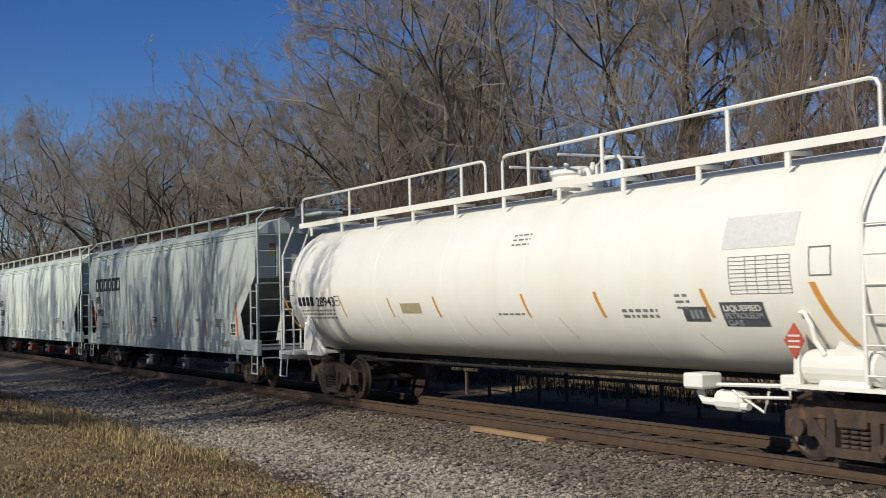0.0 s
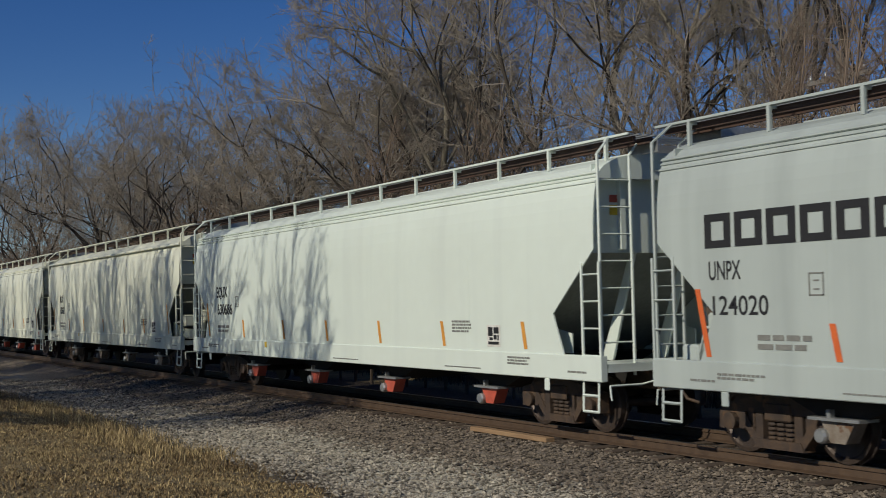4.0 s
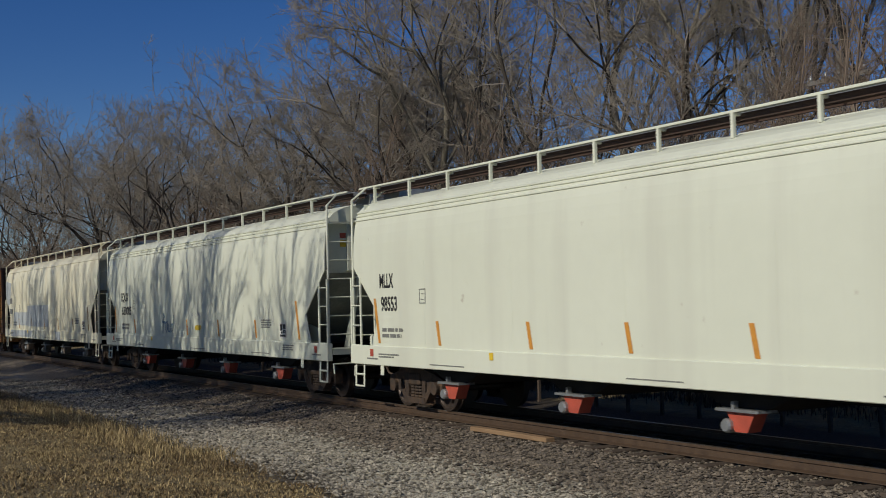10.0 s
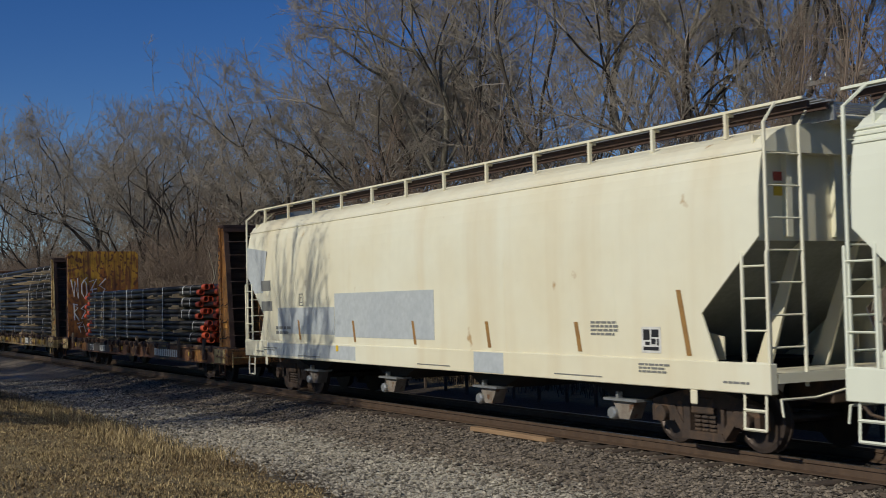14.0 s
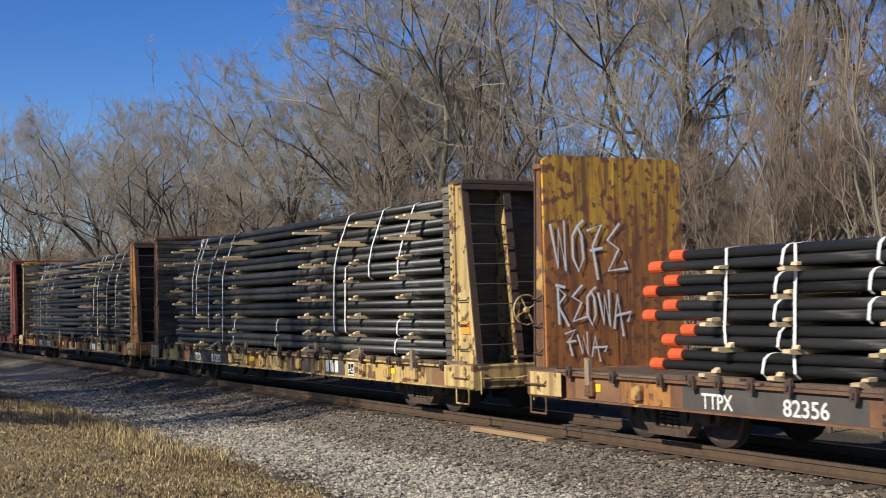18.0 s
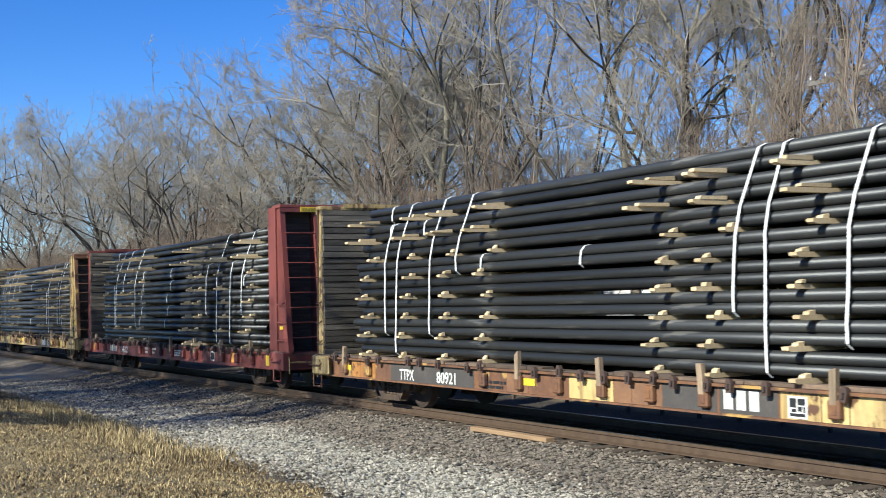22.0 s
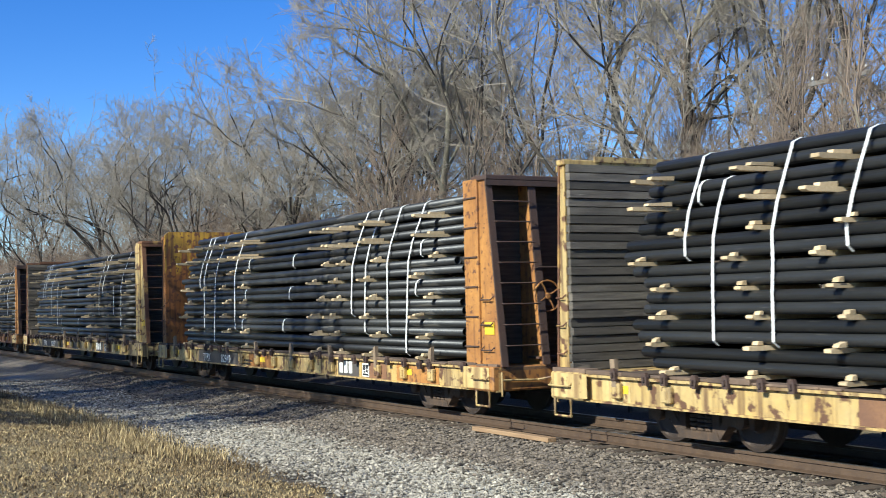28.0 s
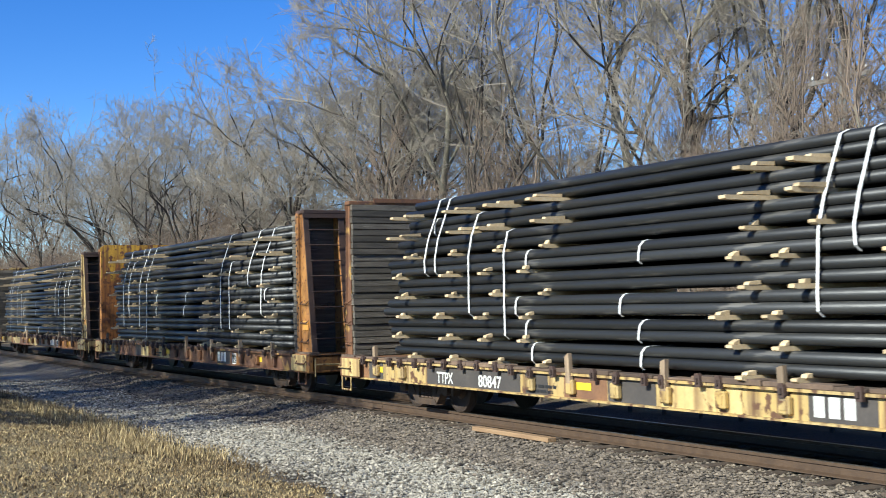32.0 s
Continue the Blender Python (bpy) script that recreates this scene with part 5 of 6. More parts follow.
    bm = B()
    box(bm, -half + 3.4, half - 3.4, -0.06, 0.06, 0.95, 1.04)
    tube(bm, [(-half + 3, -0.5, 0.92), (half - 3, -0.5, 0.92)], 0.03, 6)
    part("train_pipe", bm, M_BLACK, car)
    # stripes, plates and small print laid on the round side
    def on_side(ang):
        return -R * math.cos(ang), zc + R * math.sin(ang)

    def decal(name, x0, x1, a0, a1, material, lean=0.0, off=0.004, parent=car):
        bm = B()
        prev = None
        for i in range(7):
            a = a0 + (a1 - a0) * i / 6
            y, z = -(R + off) * math.cos(a), zc + (R + off) * math.sin(a)
            row = [bm.verts.new((x0 - lean * i / 6, y, z)), bm.verts.new((x1 - lean * i / 6, y, z))]
            if prev:
                bm.faces.new((prev[0], prev[1], row[1], row[0]))
            prev = row
        return part(name, bm, material, parent)
    for x in (-6.35, -4.0, -2.04, 1.10, 3.21, 5.70):
        w = 0.05 if x < -3 else 0.07 + 0.01 * (x > 2)
        decal("reflector_stripe", x - w / 2 + 0.06, x + w / 2 + 0.06, -0.46, -0.18, M_STRIPE, 0.12)
    decal("reflector_stripe", 8.02, 8.13, -0.74, -0.15, M_STRIPE, 0.36)
    decal("reflector_stripe", -9.35, -9.24, -0.70, -0.15, M_STRIPE, 0.25, 0.03)
    M_PLATE = mat("worn_dark_placard", (0.05, 0.06, 0.07), (0.10, 0.11, 0.12), 6.0, 0.6)
    decal("placard", 5.95, 6.79, -0.55, -0.31, M_PLATE)
    pl1 = decal("placard", 5.15, 5.67, -0.50, -0.35, M_PLATE)
    for k in range(3):
        decal("plate_marks", 5.30 + k * 0.1, 5.36 + k * 0.1, -0.47, -0.38, M_GREYINK, 0, 0.008, pl1)
    decal("placard", -3.54, -2.69, -0.40, -0.26, mat("tan_placard", (0.46, 0.38, 0.22), (0.34, 0.29, 0.18), 9.0, 0.7))
    for k, s in enumerate(("LIQUEFIED", "PETROLEUM", "GAS")):
        a = -0.392 - k * 0.072
        y, z = on_side(a)
        o = lettering(s, 0.12, 0, 0, 0, car, M_WHITEINK if k == 0 else M_GREYINK, fit=(0.72, 0.72, 0.30)[k], bold=0.003)
        o.matrix_basis = pose(6.01, y - 0.014 * math.cos(a), z - 0.014 * abs(math.sin(a)), 90 - math.degrees(a)) @ Matrix.Diagonal((o.matrix_basis.to_scale().x, 1, 1, 1))
    # qualification table and square stencil
    for k in range(10):
        decal("data_line", 6.23, 7.37, -0.24 + k * 0.036, -0.234 + k * 0.036, M_PRINT)
    for x in (6.23, 6.55, 6.75, 6.95, 7.15, 7.36):
        decal("data_line", x, x + 0.012, -0.24, 0.087, M_PRINT)
    decal("faded_panel", 6.10, 7.45, 0.16, 0.46, mat("greyed_repaint", (0.66, 0.66, 0.66), (0.72, 0.71, 0.67), 2.0, 0.5))
    for x0, x1, tilt in ((7.69, 8.06, 0.0), (-9.30, -8.98, 0.0)):
        for a in (-0.10, 0.13):
            decal("plate_edge", x0, x1, a, a + 0.010, M_PRINT, 0, 0.01)
        for x in (x0, x1 - 0.02):
            decal("plate_edge", x, x + 0.016, -0.10, 0.142, M_PRINT, 0, 0.01)
    # name blocks, number and small print
    for k in range(4):
        decal("name_block", -8.80 + k * 0.24, -8.62 + k * 0.24, -0.27, -0.13, M_INK)
    y, z = on_side(-0.275)
    o = lettering("28943", 0.30, 0, 0, 0, car, M_INK, fit=1.0, bold=0.004)
    o.matrix_basis = pose(-7.74, y - 0.006, z - 0.004, 90 + 13) @ Matrix.Diagonal((o.matrix_basis.to_scale().x, 1, 1, 1))
    rng = random.Random(4)
    for x0, w, a, n, hgt in ((-8.7, 1.9, -0.36, 3, 0.035), (0.15, 0.85, -0.43, 1, 0.03), (3.74, 0.85, -0.40, 2, 0.04), (5.05, 0.3, -0.25, 3, 0.03), (0.65, 0.55, 0.50, 3, 0.025), (7.6, 0.9, -1.2, 1, 0.03)):
        for k in range(n):
            x = x0
            while x < x0 + w:
                ww = rng.uniform(1.0, 3.0) * 0.06
                decal("small_print", x, min(x + ww, x0 + w), a - k * 0.06, a - k * 0.06 + hgt * 0.8, M_PRINT)
                x += ww + 0.05
    for x0, x1, v0, v1 in ((-6.72, -6.45, -0.14, -0.13), (-6.72, -6.45, -0.27, -0.26), (-6.72, -6.70, -0.27, -0.13), (-6.47, -6.45, -0.27, -0.13), (-6.65, -6.52, -0.21, -0.19)):
        decal("test_stencil", x0, x1, v0, v1, M_INK)
    # scuffs low on the shell
    M_SCUFF = mat("grey_scuff", (0.50, 0.48, 0.42), (0.60, 0.58, 0.50), 6.0, 0.6)
    for x, a, h in ((-5.2, -0.52, 0.14), (-3.6, -0.55, 0.12), (-0.9, -0.58, 0.14), (0.1, -0.60, 0.12), (2.2, -0.60, 0.14), (5.5, -0.75, 0.12)):
        decal("scuff", x, x + 0.03, a - h, a + h, M_SCUFF, 0.22)
    # red diamond hazard plate on its holder
    bm = B()
    solid(bm, [(7.38, 1.37), (7.56, 1.60), (7.38, 1.83), (7.20, 1.60)], "y", -1.50, -1.49)
    pl = part("hazard_plate", bm, M_RED, car, "red diamond hazard plate")
    bm = B()
    for k in range(3):
        box(bm, 7.28, 7.48, -1.506, -1.50, 1.51 + k * 0.07, 1.535 + k * 0.07)
    part("plate_marks", bm, M_WHITEINK, pl)
    bm = B()
    tube(bm, [(7.42, -1.42, 1.95), (7.52, -1.44, 1.94), (7.62, -1.43, 1.78), (7.66, -1.42, 1.6), (7.82, -1.42, 1.42)], 0.032, 8)
    box(bm, 7.33, 7.43, -1.47, -1.40, 1.0, 1.5)
    part("hose_holder", bm, M_TANK, car)
    # rear lifting lug and slanting brace
    bm = B()
    solid(bm, [(-8.6, 1.1), (-8.2, 1.1), (-7.9, 1.55), (-8.3, 1.95), (-8.55, 1.6)], "y", -1.46, -1.43)
    tube(bm, [(-8.45, -1.46, 1.75), (-7.4, -1.40, 1.05)], 0.04, 6)
    part("lifting_lug", bm, M_TANK, car)
    couplers(car, half)


tank_car()

# ---------------------------------------------------------------- bulkhead flat cars and their pipe loads
LOADS = []        # (thing, place along the train, height)


def bulkhead(car, x, e, skin, inner, top=4.42, edge=M_FLANGE, low=None, ribbed=False, plain=False, bare=False):
    """An end bulkhead: slanting steel posts outside, planks or a sheet inside. x: its inner face; e: which way is out."""
    def X(u):
        return x + e * u

    def slab(bm, u0, u1, y0, y1, z0, z1, bev=0.0):
        box(bm, min(X(u0), X(u1)), max(X(u0), X(u1)), y0, y1, z0, z1, bev)
    bh = new("bulkhead")
    bh.parent = car
    rnd = random.Random(int(abs(x) * 100) + 7)
    front = e > 0
    t = 0.03 if bare else 0.32 if front else 0.0           # depth of the plank wall behind the inner face
    bm = B()
    slab(bm, t, t + 0.04, -1.40, 1.40, 1.0, top - 0.05)
    part("back_plate", bm, M_BOARD, bh, "dark backs of the end planks")
    for y in (-1.44, -0.50, 0.44, 1.44):
        outer = abs(y) > 1
        deep = (t + 0.86 if outer else t + 0.80) if front else 0.30
        thin = t + 0.42 if front else 0.14
        z0 = 1.02
        bm = B()
        solid(bm, [(X(t + 0.04), z0), (X(deep), z0), (X(thin), top - 0.06), (X(t + 0.04), top - 0.06)], "y", y - 0.012, y + 0.012)
        post = part("post", bm, skin, bh)
        bm = B()
        w = 0.09 if outer else 0.075
        solid(bm, [(X(deep), z0), (X(deep + 0.035), z0), (X(thin + 0.035), top - 0.06), (X(thin), top - 0.06)], "y", y - (0.04 if y < -1 else w), y + w)
        part("flange", bm, edge, post)
        if y < -1 and low:
            zl = 2.45
            k = (zl - z0) / (top - 0.06 - z0)
            bm = B()
            solid(bm, [(X(t + 0.2), z0), (X(deep - 0.01), z0), (X(deep + (thin - deep) * k - 0.01), zl), (X(t + 0.2), zl - 0.12)], "y", y - 0.016, y - 0.0125)
            part("paint_patch", bm, low, post, "fresh pale yellow repaint")
    if front:
        # upright edge strip with its bolts, or a ribbed cover plate over the plank ends
        bm = B()
        slab(bm, 0.0 if ribbed else t, t + 0.17, -1.50, -1.455, 1.02, top - 0.02, 0.006)
        strip = part("edge_strip", bm, skin, bh)
        if plain:
            pass
        elif ribbed:
            for k in range(6):
                bm = B()
                slab(bm, 0.0, t + 0.15, -1.53, -1.50, 1.35 + k * 0.54, 1.375 + k * 0.54)
                part("rib", bm, edge, strip)
        else:
            for k in range(24):
                bm = B()
                z = 1.12 + k * 0.137
                slab(bm, t + 0.03 + 0.07 * (k % 2), t + 0.075 + 0.07 * (k % 2), -1.512, -1.50, z, z + 0.05)
                part("bolt_head", bm, edge, strip)
        bm = B()
        slab(bm, t + 0.30, t + (0.5 if plain else 0.62), -1.472, -1.458, 1.58, 1.66 if plain else 1.80)
        part("reflector", bm, M_YELLOW_INK if ribbed else M_STRIPE, bh, "orange reflector square")
    bm = B()
    slab(bm, t - 0.02, (t + 0.50) if front else 0.20, -1.50, 1.50, top - 0.06, top + 0.03, 0.015)
    slab(bm, (t + 0.46) if front else 0.17, (t + 0.50) if front else 0.20, -1.50, 1.50, top - 0.16, top - 0.06)
    part("top_beam", bm, edge if front else skin, bh)
    if inner is M_RUSTSHEET:
        bm = B()
        solid(bm, [(-1.46, 1.02), (1.46, 1.02), (1.46, top + 0.08), (1.32, top + 0.18), (-1.32, top + 0.18), (-1.46, top + 0.08)], "x", X(0), X(-0.05))
        slab(bm, -0.05, -0.056, -0.02, 0.02, 1.02, top + 0.16)
        part("inner_sheet", bm, inner, bh, "yellow steel sheet run with rust")
    else:
        n = 24
        step = (top - 1.08) / n
        for i in range(n):
            z0 = 1.04 + i * step
            bm = B()
            u = rnd.uniform(-0.02, 0.02)
            y0 = -1.40 if ribbed else -1.46 + rnd.uniform(-0.012, 0.02)
            slab(bm, u if front else -0.09 + u, t if front else 0.0, y0, 1.46, z0, z0 + step - rnd.uniform(0.012, 0.03))
            part("plank", bm, inner, bh)
        if not front:
            bm = B()
            slab(bm, -0.06, -0.03, -0.9, 1.3, top, top + 0.09)
            part("top_plate", bm, skin, bh)
    for k in range(8):
        z = 1.38 + k * 0.37
        bm = B()
        kk = (z - 1.02) / (top - 1.1)
        u = (t + 0.86 - 0.42 * kk if front else 0.30 - 0.16 * kk) + 0.035
        tube(bm, [(X(u), -1.38, z), (X(u + 0.03), -1.34, z), (X(u + 0.03), -0.60, z), (X(u), -0.56, z)], 0.013, 4)
        part("end_rung", bm, edge, bh)
    for z in (1.30, 1.75, 2.2):
        bm = B()
        a, b = (t + 0.24, t + 0.60) if front else (0.08, 0.26)
        tube(bm, [(X(a), -1.45, z + 0.06), (X(a), -1.52, z), (X(b), -1.52, z), (X(b), -1.45, z + 0.06)], 0.014, 4)
        part("grab_iron", bm, edge, bh)
    return bh


def lug_mesh():
    bm = B()
    solid(bm, [(-0.05, -0.10), (0.05, -0.10), (0.06, 0.02), (0.035, 0.085), (-0.035, 0.085), (-0.06, 0.02)], "y", -0.06, 0.0)
    box(bm, -0.022, 0.022, -0.09, -0.06, -0.05, 0.02)
    return mesh("tie_down_lug", bm, M_FLANGE)


ME_LUG = lug_mesh()


def flat(label, front, rear, sill_mat, front_skin, front_inner, rear_skin, rear_inner, seed, deck_mat=M_DECK, edge=M_FLANGE, low=None, ribbed=False, wheel_z=2.0, bare=False, inset=2.14):
    rnd = random.Random(seed)
    half = (front - rear) / 2
    car = thing("bulkhead_flat_car", label, "freight car", "bulkhead flat cars")
    CARS.append((car, (front + rear) / 2))
    xe = half - 0.9
    bm = B()
    box(bm, -xe, xe, -1.46, 1.46, 0.93, 1.0, 0.01)
    part("deck", bm, deck_mat, car)
    for s in (-1, 1):
        u = -xe
        while u < xe - 0.1:
            w = min(rnd.uniform(0.35, 1.6) if s < 0 else 4.5, xe - u)
            bm = B()
            yo = 1.585 + rnd.uniform(-0.06, 0.02)
            box(bm, u, u + w - 0.015, min(s * yo, s * 1.30), max(s * yo, s * 1.30), 1.002, 1.055 + rnd.uniform(-0.025, 0.03), 0.008)
            part("deck_edge_board", bm, deck_mat, car)
            u += w
    for s in (-1, 1):
        bm = B()
        o = [(1.44, 0.57), (1.55, 0.57), (1.55, 0.60), (1.50, 0.60), (1.50, 0.96), (1.57, 0.96), (1.57, 1.0), (1.44, 1.0)]
        solid(bm, [(s * u, v) for u, v in o], "x", -xe, xe)
        sill = part("side_sill", bm, sill_mat, car)
        for k, u in enumerate(np.arange(-xe + 1.7, xe - 1.5, 1.18)):
            if s > 0 or -half + 4.9 < u < -half + 8.0 or half - 7.8 < u < half - 6.0:
                continue
            bm = B()
            box(bm, u - 0.10, u + 0.10, min(s * 1.505, s * 1.60), max(s * 1.505, s * 1.60), 0.66, 0.90, 0.02)
            box(bm, u - 0.06, u + 0.06, min(s * 1.595, s * 1.61), max(s * 1.595, s * 1.61), 0.72, 0.84)
            part("stake_pocket", bm, sill_mat, sill)
            if k % 2 == 0 and not -half + 5.0 < u < -half + 8.0:
                bm = B()
                t = rnd.uniform(-0.05, 0.05)
                o = [(u - 0.055, 0.74), (u + 0.055, 0.74), (u + 0.055 + t, 1.28 + rnd.uniform(-0.06, 0.05)), (u - 0.055 + t, 1.26)]
                solid(bm, o, "y", s * 1.535, s * 1.605)
                part("wood_stake", bm, M_STAKE, sill, "weathered wooden stake")
    for u in np.arange(-xe + 1.2, xe - 1.0, 0.59):
        if rnd.random() < 0.72:
            twin("tie_down_lug", ME_LUG, car, pose(float(u) + rnd.uniform(-0.12, 0.12), -1.57, 1.0 + rnd.uniform(-0.02, 0.04), 0, rnd.uniform(-9, 9), 0))
    for e in (-1, 1):
        bm = B()
        box(bm, min(e * (xe - 0.9), e * xe), max(e * (xe - 0.9), e * xe), -1.62, 1.62, 0.58, 1.02, 0.03)
        part("end_sill", bm, front_skin if e > 0 else rear_skin, car)
        bm = B()
        u = e * (xe - 0.35)
        tube(bm, [(u - 0.22, -1.62, 0.60), (u - 0.22, -1.62, 0.32), (u + 0.22, -1.62, 0.32), (u + 0.22, -1.62, 0.60)], 0.022, 5)
        tube(bm, [(u - 0.3, -1.62, 0.86), (u - 0.3, -1.68, 0.80), (u + 0.25, -1.68, 0.80), (u + 0.25, -1.62, 0.86)], 0.016, 5)
        part("step", bm, sill_mat, car)
        bm = B()
        tube(bm, [(e * (xe + 0.04), -1.45, 0.78), (e * (xe + 0.04), -0.7, 0.76), (e * (half - 0.2), -0.1, 0.92)], 0.02, 5)
        tube(bm, [(e * (xe + 0.04), -1.45, 0.92), (e * (xe + 0.04), -1.45, 0.50)], 0.018, 5)
        part("uncoupling_lever", bm, M_YELLOW, car)
        truck(car, e * (half - 3.9))
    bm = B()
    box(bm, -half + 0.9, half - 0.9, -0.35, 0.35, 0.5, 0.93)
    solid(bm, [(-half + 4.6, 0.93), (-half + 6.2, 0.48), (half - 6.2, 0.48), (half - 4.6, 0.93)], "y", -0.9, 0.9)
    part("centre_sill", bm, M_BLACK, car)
    red = front_skin is M_OXIDE
    bulkhead(car, half - inset, 1, front_skin, front_inner, 4.66 if red else 4.42, edge=edge, low=low, ribbed=ribbed, plain=red, bare=bare)
    bulkhead(car, -half + 1.25, -1, rear_skin, rear_inner, edge=edge if rear_skin is not M_OXIDE else M_OXIDE)
    bm = B()
    ring(bm, half - 1.0, -0.35, wheel_z, 0.28, 0.018)
    bw = part("brake_wheel", bm, front_skin, car)
    bm = B()
    box(bm, half - 1.35, half - 1.05, -0.5, -0.2, wheel_z - 0.2, wheel_z + 0.14, 0.03)
    tube(bm, [(half - 1.15, -0.35, wheel_z - 0.2), (half - 1.12, -0.36, 1.05)], 0.02, 5)
    part("gear_box", bm, edge, bw)
    bm = B()
    tube(bm, [(half - 1.0, -0.55, wheel_z + 0.52), (half - 1.0, 1.3, wheel_z + 0.52)], 0.014, 5)
    part("hand_bar", bm, edge, car)
    bm = B()
    box(bm, half - 1.3, half - 0.95, -0.6, 0.9, 1.12, 1.16)
    part("brake_step", bm, M_FLANGE, car)
    couplers(car, half)
    return car, half


def patchwork(car, half, seed, choice, keep=()):
    """Touched-up and rusted panels along the near sill, between the stake pockets."""
    rnd = random.Random(seed)
    u = -half + 1.7
    while u < half - 2.2:
        w = rnd.choice((0.45, 0.7, 1.18, 1.18, 1.8))
        m = rnd.choice(choice)
        if m and not any(a - w < u < b for a, b in keep):
            bm = B()
            box(bm, u, u + w - 0.02, -1.504, -1.500, 0.605, 0.955)
            part("paint_patch", bm, m, car)
        u += w
    for a, b in keep:
        bm = B()
        box(bm, a, b, -1.504, -1.500, 0.605, 0.955)
        part("paint_patch", bm, M_DARKPATCH, car, "dark lettering panel")


def corner_plates(car, half, material):
    for e in (-1, 1):
        bm = B()
        x = e * (half - 1.47)
        box(bm, x - 0.45, x + 0.45, -1.628, -1.621, 0.62, 1.0, 0.003)
        part("corner_plate", bm, material, car)


def emblem_letters(car, x, z, h, n, material):
    """A worn name shown only as plain blocks, one for each letter."""
    for k in range(n):
        bm = B()
        u = x + k * h * 0.95
        box(bm, u, u + h * 0.68, -1.509, -1.505, z, z + h)
        part("name_block", bm, material, car)


STROKES = (([(0, 1), (0.3, 0.05), (0.45, 0.9), (0.75, 0.0), (0.8, 1.1)],), ([(0.5, 1), (0.2, 0.8), (0.15, 0.3), (0.45, 0.02), (0.75, 0.3), (0.72, 0.8), (0.5, 1), (0.9, 1.15)],), ([(0.0, 0.95), (0.9, 1.1), (0.3, 0.6), (0.5, -0.1)], [(0.1, 0.5), (0.9, 0.6)]),
           ([(0.95, 1.15), (0.15, 0.8), (0.8, 0.6), (0.1, 0.1), (1.3, 0.2), (1.1, 0.35)],), ([(0.1, -0.1), (0.15, 1), (0.7, 0.8), (0.1, 0.45), (0.8, -0.15)], [(0.0, 1.1), (0.7, 1.0)]), ([(0, 0), (0.4, 1), (0.7, -0.25)], [(0.1, 0.4), (1.4, 0.5), (1.1, 0.2)]))


def scrawl(car, x, material):
    """Unreadable spray-paint strokes on the inside of a rear bulkhead, facing forward."""
    rnd = random.Random(12)
    for row, y, z, w, h in (((0, 1, 2, 3), -1.36, 2.66, 0.37, 0.78), ((4, 3, 1, 0, 5), -1.28, 1.80, 0.29, 0.58), ((2, 0, 5), -1.12, 1.28, 0.26, 0.34)):
        for k, ch in enumerate(row):
            bm = B()
            for line in STROKES[ch]:
                pts = [(y + (k + u * 0.95) * w + (0.12 - v * 0.10) * w, z + v * h - k * 0.035 + rnd.uniform(-0.02, 0.02)) for u, v in line]
                tube(bm, [(x + 0.012, p, q) for p, q in pts], 0.026 if h > 0.5 else 0.019, 5)
            for v in bm.verts:
                v.co.x = x + 0.004 + (v.co.x - x - 0.012) * 0.06
            part("graffiti", bm, material, car, "white spray-paint scrawl")


def pipe_rows(cols, rows, d, length, shift):
    """Joined pipes of a bundle, hollow at the ends; shift gives each pipe's place along the car."""
    bm = B()
    for c in range(cols):
        for r in range(rows):
            j = shift[c, r]
            one_pipe(bm, j - length / 2, j + length / 2, (c + 0.5 + 0.5 * (r % 2) * (cols < 7)) * d, (r + 0.5) * d, d, 8)
    return bm


def one_pipe(bm, x0, x1, cy, cz, d, seg):
    R, r = d / 2, d / 2 - 0.012
    rings = []
    for x, q in ((x0 + 0.25, r), (x0, r), (x0, R), (x1, R), (x1, r), (x1 - 0.25, r)):
        rings.append([bm.verts.new((x, cy + q * math.cos(k * 2 * math.pi / seg), cz + q * math.sin(k * 2 * math.pi / seg))) for k in range(seg)])
    for a, b in zip(rings, rings[1:]):
        for k in range(seg):
            f = bm.faces.new((a[k], b[k], b[(k + 1) % seg], a[(k + 1) % seg]))
    bm.faces.new(rings[0])
    bm.faces.new(list(reversed(rings[-1])))


D_PIPE = 0.163
LOAD_LEN = 17.1
LOAD_LEN_SHORT = 14.2
BUNDLES = {}


ME_CAP = []


def cap(ob, x, e, y, z):
    """An orange plastic thread protector, open in front, over one pipe end."""
    if not ME_CAP:
        bm = B()
        lathe(bm, [(-0.24, 0.070), (-0.24, 0.088), (0.04, 0.090), (0.05, 0.084), (0.04, 0.066), (-0.10, 0.062)], 12, "x")
        ME_CAP.append(mesh("end_cap", bm, M_CAP))
    twin("end_cap", ME_CAP[0], ob, pose(x, y, z, 0, 0, 0 if e > 0 else 180))


